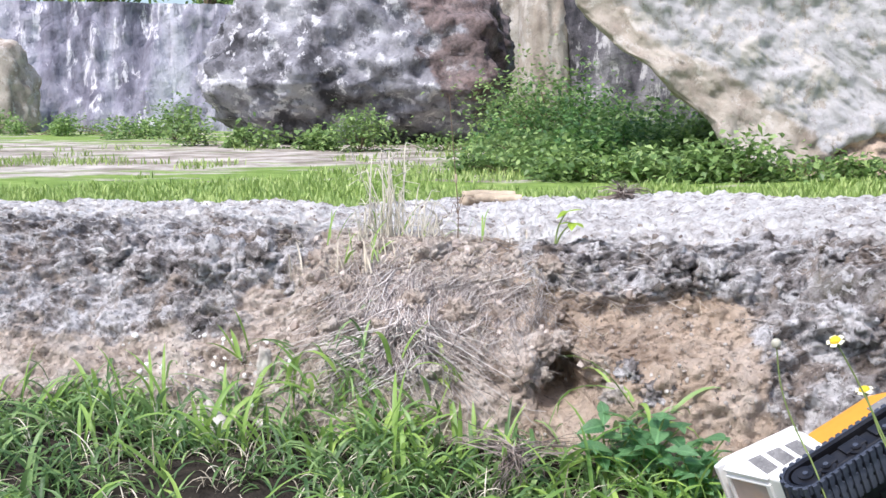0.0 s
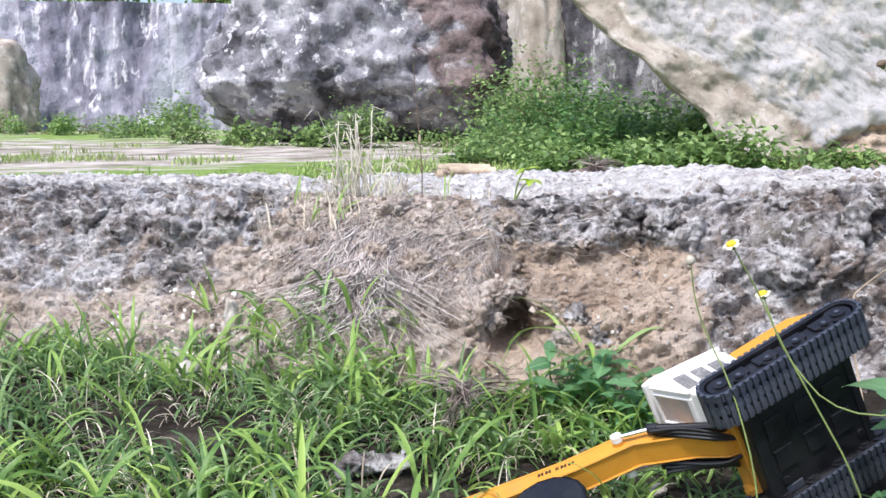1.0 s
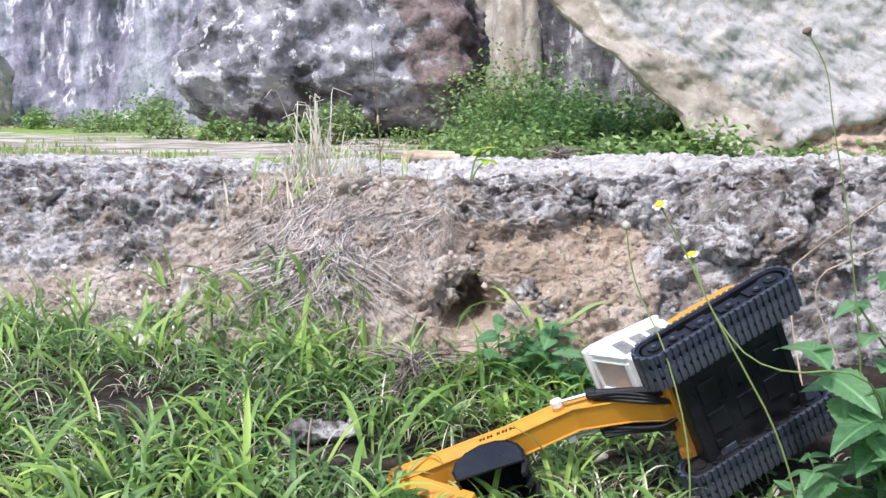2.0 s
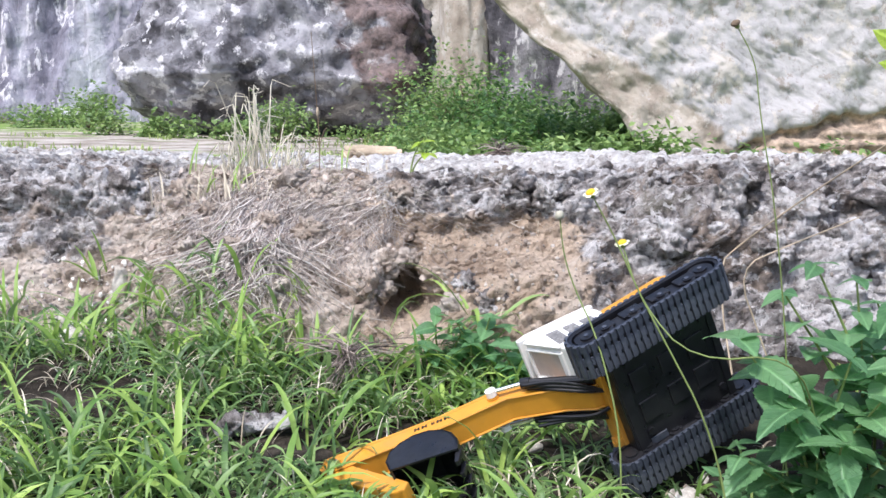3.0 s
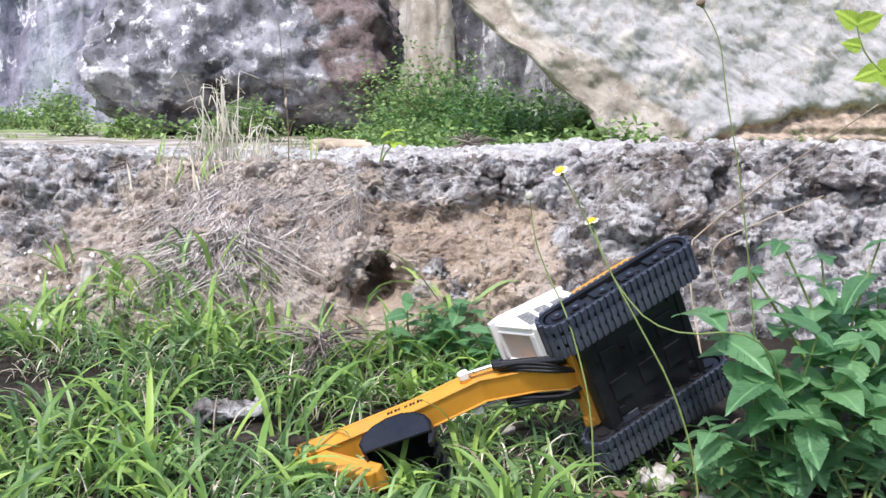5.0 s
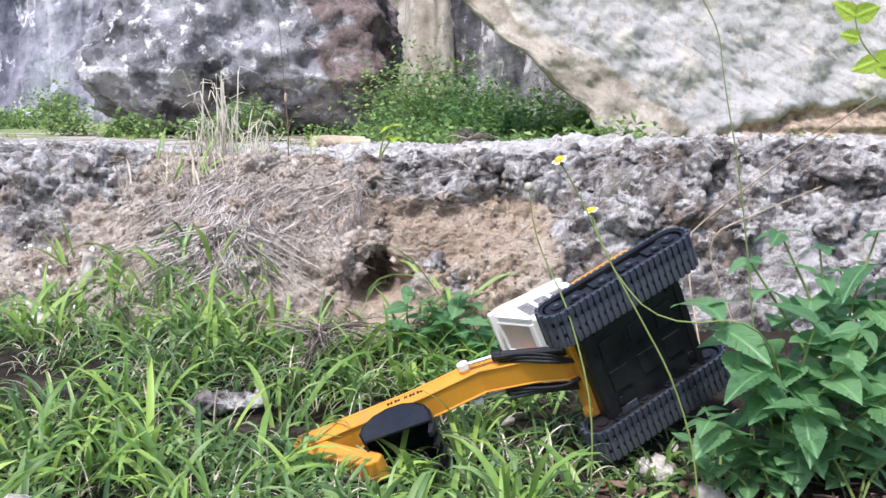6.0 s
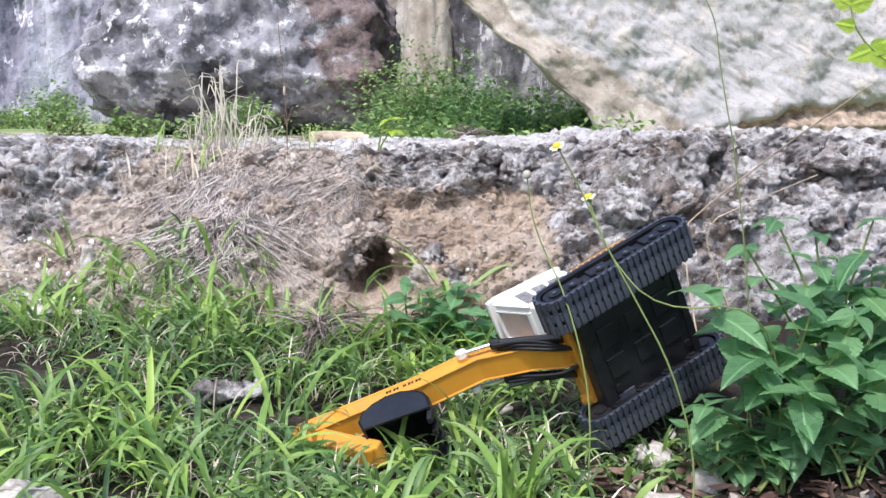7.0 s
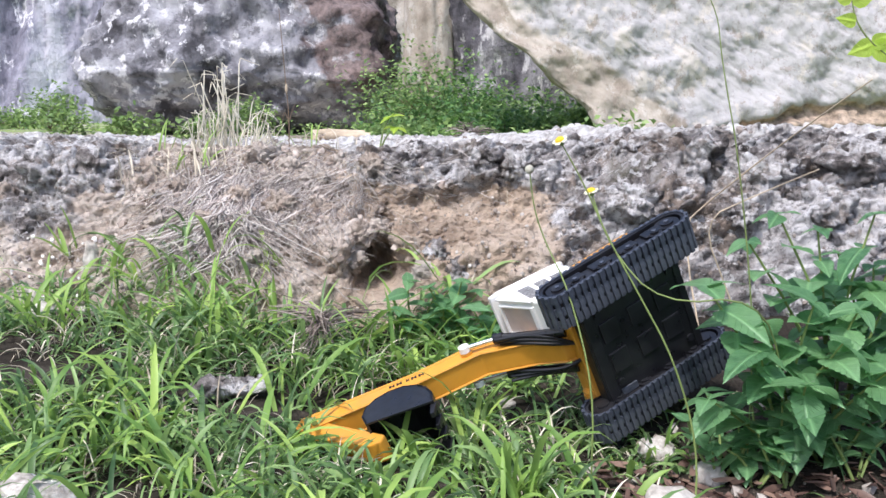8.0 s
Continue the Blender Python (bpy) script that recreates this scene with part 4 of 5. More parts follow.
# grass in the far field
def far_turf():
    rnd = random.Random(9)
    b = Blades()
    made = 0
    while made < 30000:
        y = 7.0 + 19 * rnd.random() ** 1.6
        x = rnd.uniform(-0.55, 0.62) * y
        if y > 11.5 and fbm(x, y, 1, 0.5, 3) < 0.12 + 0.02 * (y - 12) * (x < 0):
            continue
        made += 1
        b.add((x, y, ground_z(x, y) - 0.01), rnd.uniform(0, 6.283), rnd.uniform(0.05, 0.11) * (1 + 0.03 * y), rnd.uniform(0.008, 0.018) * (1 + 0.05 * y), rnd.uniform(0.3, 1.4), 3, 0, rnd.uniform(1.0, 1.5))
    b.object("grass", FIELD, "sunlit short grass of the field behind the bank", "grass", "stuff")


far_turf()


def tuft(x, y, n, height, seed, mat, label, name="grass_tuft", spread=0.02, droop=(0.4, 2.0), wide=(0.005, 0.010)):
    """A tuft whose blades are parts of their own."""
    rnd = random.Random(seed)
    ob = base(name, pose(x, y, drop(x, y)), label, "grass tuft")
    for _ in range(n):
        b = Blades()
        b.add((rnd.gauss(0, spread), rnd.gauss(0, spread), -0.006), rnd.uniform(0, 6.283), height * rnd.uniform(0.5, 1.1), rnd.uniform(*wide), rnd.uniform(*droop), 7, rnd.gauss(0, 0.4), rnd.uniform(0.75, 1.5))
        piece("blade", mesh_of("blade", b.v, b.f, mat), ob, Matrix())
    return ob


GREEN_TUFTS = [(-0.08, 1.44, 9, 0.17), (-0.02, 1.40, 8, 0.15), (0.1, 1.36, 5, 0.11), (-0.33, 1.50, 6, 0.12), (0.30, 1.33, 5, 0.12), (0.42, 1.30, 4, 0.15), (-0.16, 1.05, 7, 0.11),
               (0.12, 0.96, 4, 0.07), (0.19, 0.99, 3, 0.11), (0.26, 0.90, 5, 0.08), (-0.03, 0.92, 6, 0.10), (0.34, 0.87, 5, 0.08), (-0.42, 1.42, 6, 0.12), (-0.55, 1.5, 6, 0.12), (0.33, 0.90, 5, 0.08)]
foot_rnd = random.Random(88)
for k in range(16):
    x = -0.95 + 0.067 * k + foot_rnd.gauss(0, 0.015)
    GREEN_TUFTS.append((x, float(foot_y(x)) + foot_rnd.uniform(-0.09, 0.06), foot_rnd.randint(4, 8), foot_rnd.uniform(0.10, 0.17) * (1.0 if x < -0.2 else 0.75)))
for x, y, n, h in ((0.28, 1.37, 7, 0.13), (0.34, 1.33, 7, 0.14), (0.40, 1.33, 6, 0.13), (0.23, 1.30, 6, 0.10), (0.44, 1.22, 5, 0.16), (0.38, 1.24, 6, 0.12), (0.30, 0.88, 7, 0.10), (0.20, 0.86, 7, 0.10)):
    GREEN_TUFTS.append((x, y, n, h))
for i, (x, y, n, h) in enumerate(GREEN_TUFTS):
    tuft(x, y, n, h, 100 + i, TALL, "tuft of long bright green grass blades")
def dry_tuft(x, y, n, height, seed, label):
    """Bleached stalks that stand up, kink and hang over at the tip."""
    rnd = random.Random(seed)
    ob = base("dry_grass_tuft", pose(x, y, drop(x, y)), label, "grass tuft")
    for _ in range(n):
        a, h = rnd.uniform(0, 6.283), height * rnd.uniform(0.35, 1.05)
        lean, kink = rnd.uniform(0.0, 0.42), rnd.uniform(0.008, 0.04)
        d = Vector((math.cos(a), math.sin(a), 0))
        foot = Vector((rnd.gauss(0, 0.022), rnd.gauss(0, 0.014), -0.006))
        top = foot + d * h * lean + Vector((0, 0, h))
        b = Blades()
        b.line([foot, foot.lerp(top, 0.4) + Vector((rnd.gauss(0, 0.004), 0, 0)), foot.lerp(top, 0.8), top, top + d * kink * 0.6 + Vector((rnd.gauss(0, 0.008), 0, rnd.uniform(-0.006, 0.014))), top + d * kink + Vector((rnd.gauss(0, 0.012), 0, rnd.uniform(-0.03, 0.012)))], rnd.uniform(0.0022, 0.0048))
        piece("stalk", mesh_of("stalk", b.v, b.f, PALE_STRAW), ob, Matrix())
    return ob


dry_tuft(-0.105, 2.03, 34, 0.185, 150, "bleached dry grass tuft standing on the bank's lip")
dry_tuft(-0.16, 1.98, 18, 0.08, 151, "bleached dry grass tuft standing on the bank's lip")
dry_tuft(-0.03, 1.97, 16, 0.075, 155, "bleached dry grass tuft standing on the bank's lip")
tuft(-0.13, 2.0, 14, 0.10, 156, TALL, "yellowish grass tuft on the bank's lip", spread=0.05, wide=(0.002, 0.005))
tuft(0.03, 1.98, 9, 0.07, 157, TALL, "yellowish grass tuft on the bank's lip", spread=0.06, wide=(0.002, 0.005))
tuft(-0.17, 1.90, 9, 0.09, 152, TALL, "yellowish grass tuft on the bank's slope", spread=0.03, wide=(0.002, 0.006))
tuft(-0.22, 1.86, 26, 0.10, 153, STRAW, "bleached dry grass tuft on the slope", spread=0.04, droop=(0.8, 2.8), wide=(0.0012, 0.004))
tuft(-0.13, 1.88, 26, 0.10, 158, STRAW, "bleached dry grass tuft on the slope", spread=0.04, droop=(0.8, 2.8), wide=(0.0012, 0.004))
tuft(0.06, 1.92, 20, 0.07, 154, STRAW, "bleached dry grass tuft standing on the bank's lip", spread=0.06, droop=(0.8, 2.6), wide=(0.0014, 0.0038))
for k, (x, y, n, h) in enumerate(((-0.37, 1.74, 4, 0.12), (-0.33, 1.66, 3, 0.10), (-0.27, 1.64, 3, 0.11), (-0.62, 1.70, 4, 0.12), (-0.08, 1.60, 3, 0.12), (0.02, 1.52, 3, 0.10))):
    tuft(x, y, n, h, 170 + k, TALL, "few broad bright green blades sprouting from the bank", spread=0.012, wide=(0.007, 0.012))


# ---- hanging roots and dead stalks on the slump ----
def strand(b, rnd, x, z, flow, n, width, off=0.02):
    """A dry root that follows the bank downwards from x, z with a sideways flow."""
    p = on_face(x, z)
    pts, dx = [p + Vector((0, -0.004, 0))], flow
    lift = off * rnd.random()
    for k in range(n):
        dx = 0.9 * dx + rnd.gauss(0, 0.55)
        q = pts[-1] + Vector((dx * 0.014 + rnd.gauss(0, 0.003), 0, -rnd.uniform(0.004, 0.018)))
        f = on_face(q.x, max(0.06, q.z))
        q.y = min(f.y - 0.003 - lift * (1 - 0.5 * k / n), pts[-1].y + 0.008)
        pts.append(q)
    b.line(pts, width)


def roots():
    rnd = random.Random(21)
    b = Blades()
    # the thick bundle below the dry tuft
    for _ in range(460):
        strand(b, rnd, rnd.gauss(-0.075, 0.032), rnd.uniform(0.25, 0.34), rnd.gauss(-0.2, 0.3), rnd.randint(5, 10), rnd.uniform(0.001, 0.0030), 0.035)
    # thinner strands combed down the slump from the lip
    for _ in range(850):
        x = rnd.uniform(-0.2, 0.19)
        strand(b, rnd, x, rnd.uniform(0.29, 0.385) - 0.12 * max(0, -x - 0.1), rnd.gauss(-0.7 if x > -0.05 else 0.1, 0.6), rnd.randint(4, 9), rnd.uniform(0.0006, 0.0017), 0.014)
    # stray threads lying over the ledge
    for _ in range(220):
        x, z = rnd.gauss(0.12, 0.2), rnd.uniform(0.3, 0.385)
        p = on_face(x, z)
        a = rnd.uniform(-0.6, 0.6) + (math.pi if rnd.random() < 0.5 else 0)
        pts = [p + Vector((math.cos(a) * t, -0.006 - 0.006 * rnd.random(), math.sin(a) * t + rnd.gauss(0, 0.002))) for t in np.linspace(0, rnd.uniform(0.03, 0.09), 5)]
        for q in pts:
            q.y = on_face(q.x, min(q.z, 0.385)).y - 0.003
        b.line(pts, rnd.uniform(0.0006, 0.0018))
    b.object("dead_roots", ROOT, "tangle of dry grey-brown roots hanging down the bank", "roots", "stuff")


roots()


def slope_straw():
    """Broken straw lying over the slumped earth."""
    rnd = random.Random(23)
    b = Blades()
    for _ in range(420):
        x, z = rnd.gauss(-0.02, 0.16), rnd.uniform(0.26, 0.385)
        p = on_face(x, z)
        a, l = rnd.uniform(0, 6.283), rnd.uniform(0.015, 0.06)
        pts = []
        for t in (0, 0.33, 0.66, 1):
            q = p + Vector((math.cos(a) * l * t, 0, math.sin(a) * l * t * 0.6))
            f = on_face(q.x, min(q.z, 0.387))
            pts.append(Vector((q.x, f.y - 0.003 - 0.006 * rnd.random(), q.z)))
        b.line(pts, rnd.uniform(0.0006, 0.0016))
    b.object("straw", STRAW, "broken pale straw lying on the slumped earth", "straw", "stuff")


slope_straw()


def root_clump(x, y, z, n, size, seed, mat, label):
    rnd = random.Random(seed)
    b = Blades()
    for _ in range(n):
        a, e = rnd.uniform(0, 6.283), rnd.uniform(-0.3, 1.2)
        l = size * rnd.uniform(0.4, 1.2)
        d = Vector((math.cos(a) * math.cos(e), math.sin(a) * math.cos(e), math.sin(e)))
        pts = [d * l * t + Vector((rnd.gauss(0, 0.006), rnd.gauss(0, 0.006), -0.5 * l * t * t)) for t in np.linspace(0, 1, 5)]
        b.line([Vector((p.x, p.y, max(p.z, -0.006))) for p in pts], rnd.uniform(0.0015, 0.0045) * size / 0.08)
    ob = b.object("root_clump", mat, label, "dead roots", "stuff")
    ob.location = (x, y, z)


def uprooted_weed():
    """A dry weed pulled out below the hole: strands trail to both sides and down into the grass."""
    rnd = random.Random(31)
    b = Blades()
    heart = Vector((0.105, 1.36, drop(0.105, 1.36) + 0.06))
    for k in range(95):
        way = rnd.choice(((-0.085, 0.04, 0.012), (0.11, 0.05, 0.0), (-0.04, -0.04, -0.06), (-0.015, -0.03, -0.05), (0.02, 0.0, -0.04)))
        tip = heart + Vector(way) * rnd.uniform(0.4, 1.1) + Vector((rnd.gauss(0, 0.018), rnd.gauss(0, 0.018), rnd.gauss(0, 0.010)))
        tip.z = max(tip.z, drop(tip.x, tip.y) + 0.004)
        root = heart + Vector((rnd.gauss(0, 0.008), rnd.gauss(0, 0.008), rnd.gauss(0, 0.008)))
        mid = root.lerp(tip, 0.5) + Vector((rnd.gauss(0, 0.010), rnd.gauss(0, 0.006), rnd.uniform(0, 0.014)))
        b.line([root, root.lerp(mid, 0.5) + Vector((0, 0, 0.003)), mid, mid.lerp(tip, 0.5) + Vector((rnd.gauss(0, 0.003), 0, 0.002)), tip], rnd.uniform(0.0012, 0.0034))
    b.object("root_clump", WEED_ROOT, "dry uprooted weed lying in the grass below the hole", "dead roots", "stuff")


uprooted_weed()
root_clump(0.55, 2.98, drop(0.55, 2.98) + 0.015, 110, 0.11, 32, WEED_ROOT, "brown dead root clump lying on the bank's top")
root_clump(0.06, 2.93, drop(0.06, 2.93) + 0.01, 40, 0.06, 33, WEED_ROOT, "brown dead root clump beside the logs")


# ---- stones ----
def stone(x, y, size, seed, label="pale rough limestone lump", squash=0.7, sink=0.25, z=None):
    bm = bmesh.new()
    bmesh.ops.create_icosphere(bm, subdivisions=3, radius=1)
    for v in bm.verts:
        d = v.co.normalized()
        c = noise.voronoi((d.x * 1.5 + seed, d.y * 1.5, d.z * 1.5))[0]
        r = 1 + 0.35 * fbm(d.x + seed, d.y, d.z, 1.3, 3) + 0.3 * (c[1] - c[0]) + 0.08 * fbm(d.x, d.y + seed, d.z, 6, 3)
        v.co = Vector((d.x, d.y * 0.85, d.z * squash)) * r * size
    ob = part("stone", bm, STONE, smooth=True)
    zz = drop(x, y) if z is None else z
    ob.matrix_world = pose(x, y, zz + size * squash * (1 - 2 * sink), 0, 0, seed * 57)
    return tagged(ob, label, "stone", "stones before the bank")


for i, (x, y, s) in enumerate([(-0.19, 0.875, 0.046), (-0.14, 0.86, 0.026), (0.472, 0.81, 0.034), (0.53, 0.80, 0.018), (0.47, 0.76, 0.016), (0.56, 0.93, 0.020), (0.52, 1.0, 0.022),
                              (-0.385, 1.585, 0.026), (-0.43, 1.56, 0.014), (-0.30, 1.58, 0.014), (0.25, 1.12, 0.012), (0.40, 0.80, 0.012),
                              (0.60, 0.78, 0.014), (0.36, 1.17, 0.012), (0.28, 1.28, 0.014)]):
    stone(x, y, s, 3 + i)


def dead_chunk():
    """A lichened lump of rotten wood with a crooked root end."""
    x, y = -0.03, 1.225
    bm = bmesh.new()
    tube(bm, [(-0.045, 0, -0.004), (-0.02, 0.004, 0.006), (0.012, 0, 0.002), (0.036, -0.006, 0.004), (0.056, 0.0, 0.012)], 0.019, 0.009, 14)
    for v in bm.verts:
        v.co += 0.011 * Vector((fbm(v.co.x, v.co.y, v.co.z, 55, 4), fbm(v.co.x + 3, v.co.y, v.co.z, 55, 4), fbm(v.co.x, v.co.y + 3, v.co.z, 55, 4)))
    ob = part("dead_wood", bm, ROCK, smooth=True)
    ob.matrix_world = pose(x, y, drop(x, y) + 0.014, 0, 0, 12)
    tagged(ob, "grey lichened lump of rotten wood sunk in the grass", "dead wood")


dead_chunk()
stone(-0.321, 1.70, 0.013, 44, "upright white sliver of limestone at the bank's foot", 2.3, 0.12)
stone(-0.40, 1.60, 0.020, 45, "pale rough limestone lump", 1.2, 0.2)


def outcrop(x, z, size, seed, squash=0.7, mat=None, name="rock", label="pitted grey and white limestone lump bedded in the bank", group="rocks in the bank"):
    """A lump of stone or earth that stands out of the bank."""
    p = on_face(x, z)
    bm = bmesh.new()
    bmesh.ops.create_icosphere(bm, subdivisions=4, radius=1)
    for v in bm.verts:
        d = v.co.normalized()
        c = noise.voronoi((d.x * 1.7 + seed, d.y * 1.7, d.z * 1.7))[0]
        e = noise.voronoi((d.x * 5 + seed, d.y * 5, d.z * 5))[0]
        r = 1 + 0.5 * fbm(d.x + seed, d.y, d.z, 1.4, 4) + 0.25 * (c[1] - c[0]) + 0.10 * (e[1] - e[0]) + 0.34 * fbm(d.x, d.y + seed, d.z, 4.5, 5, 0.5)
        v.co = Vector((d.x, d.y * 0.8, d.z * squash)) * r * size
    ob = part(name, bm, mat or ROCK, smooth=True)
    ob.matrix_world = pose(p.x, p.y + 0.5 * size, p.z, seed * 31, 0, seed * 57)
    tagged(ob, label, name.replace("_", " "), group)


for i, (x, z, s) in enumerate([(0.645, 0.315, 0.05), (0.70, 0.325, 0.035), (0.575, 0.355, 0.022), (0.76, 0.39, 0.045), (0.85, 0.36, 0.05), (0.93, 0.31, 0.05), (0.80, 0.30, 0.035), (1.02, 0.38, 0.06), (0.99, 0.25, 0.05),
                              (-0.45, 0.33, 0.06), (-0.36, 0.35, 0.04), (-0.58, 0.31, 0.06), (-0.68, 0.34, 0.05), (0.30, 0.225, 0.025), (0.34, 0.20, 0.03), (0.40, 0.38, 0.03), (0.46, 0.37, 0.035), (0.27, 0.385, 0.022), (-0.30, 0.30, 0.03), (0.66, 0.40, 0.03)]):
    outcrop(x, z, s, 11 + i)


for i, (x, z, s) in enumerate([(-0.14, 0.36, 0.030), (-0.08, 0.345, 0.024), (-0.02, 0.365, 0.034), (0.04, 0.35, 0.026), (0.09, 0.335, 0.030), (0.13, 0.36, 0.024), (-0.05, 0.30, 0.028), (0.03, 0.29, 0.030), (0.10, 0.28, 0.026),
                              (-0.18, 0.31, 0.024), (-0.10, 0.26, 0.026), (0.165, 0.245, 0.030), (0.205, 0.255, 0.022), (0.15, 0.20, 0.028), (0.02, 0.23, 0.030), (-0.20, 0.25, 0.03), (0.275, 0.19, 0.024), (-0.03, 0.20, 0.03), (-0.25, 0.34, 0.028), (0.19, 0.36, 0.028)]):
    outcrop(x, z, s, 40 + i, 0.75, BANK, "earth_clod", "crumbling brown earth clod hanging in the bank", "clods in the bank")


def scatter(count, seed, lo, hi, place, mat, name, label):
    """Small crumbs and pebbles, joined."""
    rnd = random.Random(seed)
    v, f = [], []
    t = (1 + 5 ** 0.5) / 2
    ico = [Vector(p).normalized() for p in ((-1, t, 0), (1, t, 0), (-1, -t, 0), (1, -t, 0), (0, -1, t), (0, 1, t), (0, -1, -t), (0, 1, -t), (t, 0, -1), (t, 0, 1), (-t, 0, -1), (-t, 0, 1))]
    tri = ((0, 11, 5), (0, 5, 1), (0, 1, 7), (0, 7, 10), (0, 10, 11), (1, 5, 9), (5, 11, 4), (11, 10, 2), (10, 7, 6), (7, 1, 8), (3, 9, 4), (3, 4, 2), (3, 2, 6), (3, 6, 8), (3, 8, 9), (4, 9, 5), (2, 4, 11), (6, 2, 10), (8, 6, 7), (9, 8, 1))
    for _ in range(count):
        p = place(rnd)
        r = lo + (hi - lo) * rnd.random() ** 3
        m = Euler((rnd.uniform(0, 6), rnd.uniform(0, 6), rnd.uniform(0, 6))).to_matrix()
        k = len(v)
        v += [p + m @ Vector((q.x * r * rnd.uniform(0.7, 1.2), q.y * r * rnd.uniform(0.6, 1.1), q.z * r * rnd.uniform(0.5, 1.0))) for q in ico]
        f += [(a + k, b + k, c + k) for a, b, c in tri]
    return tagged(new(name, mesh_of(name, v, f, mat, False)), label, "pebbles", "", "stuff")


def face_spot(rnd):
    x = rnd.uniform(-1.0, 1.2)
    return on_face(x, rnd.uniform(0.09, 0.35))


def heap_spot(rnd):
    x = rnd.gauss(-0.42, 0.13)
    return on_face(x, rnd.uniform(0.12, 0.22))


def hollow_spot(rnd):
    return on_face(rnd.uniform(0.24, 0.55), rnd.uniform(0.2, 0.33))


def lip_spot(rnd):
    x = rnd.uniform(-1.2, 1.4)
    y = float(lip_y(x)) + abs(rnd.gauss(0, 0.5))
    return Vector((x, y, drop(x, y)))


def slump_spot(rnd):
    return on_face(rnd.gauss(-0.03, 0.13), rnd.uniform(0.2, 0.385))


def litter_spot(rnd):
    x, y = rnd.uniform(0.36, 0.9), rnd.uniform(0.6, 1.05)
    return Vector((x, y, drop(x, y)))


CRUMB = blade_material("stone_crumbs", (0.12, 0.09, 0.07), (0.25, 0.205, 0.175), (0.44, 0.40, 0.365), 0.0)
PEBBLE = blade_material("white_pebbles", (0.12, 0.09, 0.085), (0.27, 0.22, 0.21), (0.82, 0.80, 0.77), 0.0)
CLOD = blade_material("dry_clods", (0.16, 0.12, 0.095), (0.30, 0.24, 0.20), (0.48, 0.41, 0.36), 0.0)
scatter(450, 61, 0.0012, 0.007, face_spot, CRUMB, "crumbs", "loose crumbs of stone on the bank's face")
scatter(900, 66, 0.002, 0.011, slump_spot, CLOD, "clods", "dry earth clods on the slumped slope")
scatter(260, 62, 0.0015, 0.0085, heap_spot, PEBBLE, "pebbles", "white pebbles spilled at the bank's foot")
scatter(260, 63, 0.001, 0.006, hollow_spot, CRUMB, "crumbs", "small stones in the sandy hollow")
scatter(800, 64, 0.0015, 0.011, lip_spot, CRUMB, "pebbles", "pale pebbles on the bank's top")
scatter(420, 65, 0.0015, 0.012, litter_spot, CRUMB, "pebbles", "small stones under the weeds")


def litter():
    rnd = random.Random(77)
    b = Blades()
    for _ in range(900):
        x, y = rnd.uniform(0.42, 0.95), rnd.uniform(0.6, 0.98)
        b.add((x, y, drop(x, y) + rnd.uniform(0.0, 0.012)), rnd.uniform(0, 6.283), rnd.uniform(0.012, 0.04), rnd.uniform(0.006, 0.016), rnd.uniform(-0.6, 0.8), 3, rnd.gauss(0, 0.6), rnd.uniform(-0.1, 0.4))
    b.object("leaf_litter", LITTER, "dead reddish-brown leaf litter under the weeds", "leaf litter", "stuff")


litter()


# ---- broad-leaved weeds ----
def leaf_mesh(length, width, teeth, mat, fold=0.22, curl=0.3):
    n = 2 * teeth + 2
    v, f = [], []
    for i in range(n + 1):
        t = i / n
        w = width / 2 * min(1, math.sin(math.pi * min(1, t * 0.95 + 0.05) ** 0.62) ** 0.95)
        if 0 < i < n and teeth > 2:
            w *= 1.0 + (0.06 if i % 2 else -0.05)
        drop_z = -curl * length * t * t
        v += [(length * t, 0, drop_z), (length * t - 0.02 * length * (i % 2), w, drop_z + fold * w), (length * t - 0.02 * length * (i % 2), -w, drop_z + fold * w),
              (length * t, w * 0.5, drop_z + fold * w * 0.62), (length * t, -w * 0.5, drop_z + fold * w * 0.62)]
    for i in range(n):
        a, b = 5 * i, 5 * i + 5
        f += [(a, b, b + 3, a + 3), (a + 3, b + 3, b + 1, a + 1), (a + 4, b + 4, b, a), (a + 2, b + 2, b + 4, a + 4)]
    return mesh_of("leaf", v, f, mat)


LEAVES = [leaf_mesh(0.064, 0.044, 8, LEAF, 0.22, 0.25), leaf_mesh(0.078, 0.052, 9, LEAF, 0.16, 0.32), leaf_mesh(0.05, 0.037, 7, LEAF, 0.28, 0.15)]
ROUND = [leaf_mesh(0.034, 0.03, 2, LEAF, 0.2, 0.2), leaf_mesh(0.028, 0.024, 2, LEAF, 0.25, 0.1)]
YOUNG = [leaf_mesh(0.036, 0.026, 2, LEAF_Y, 0.2, 0.1)]


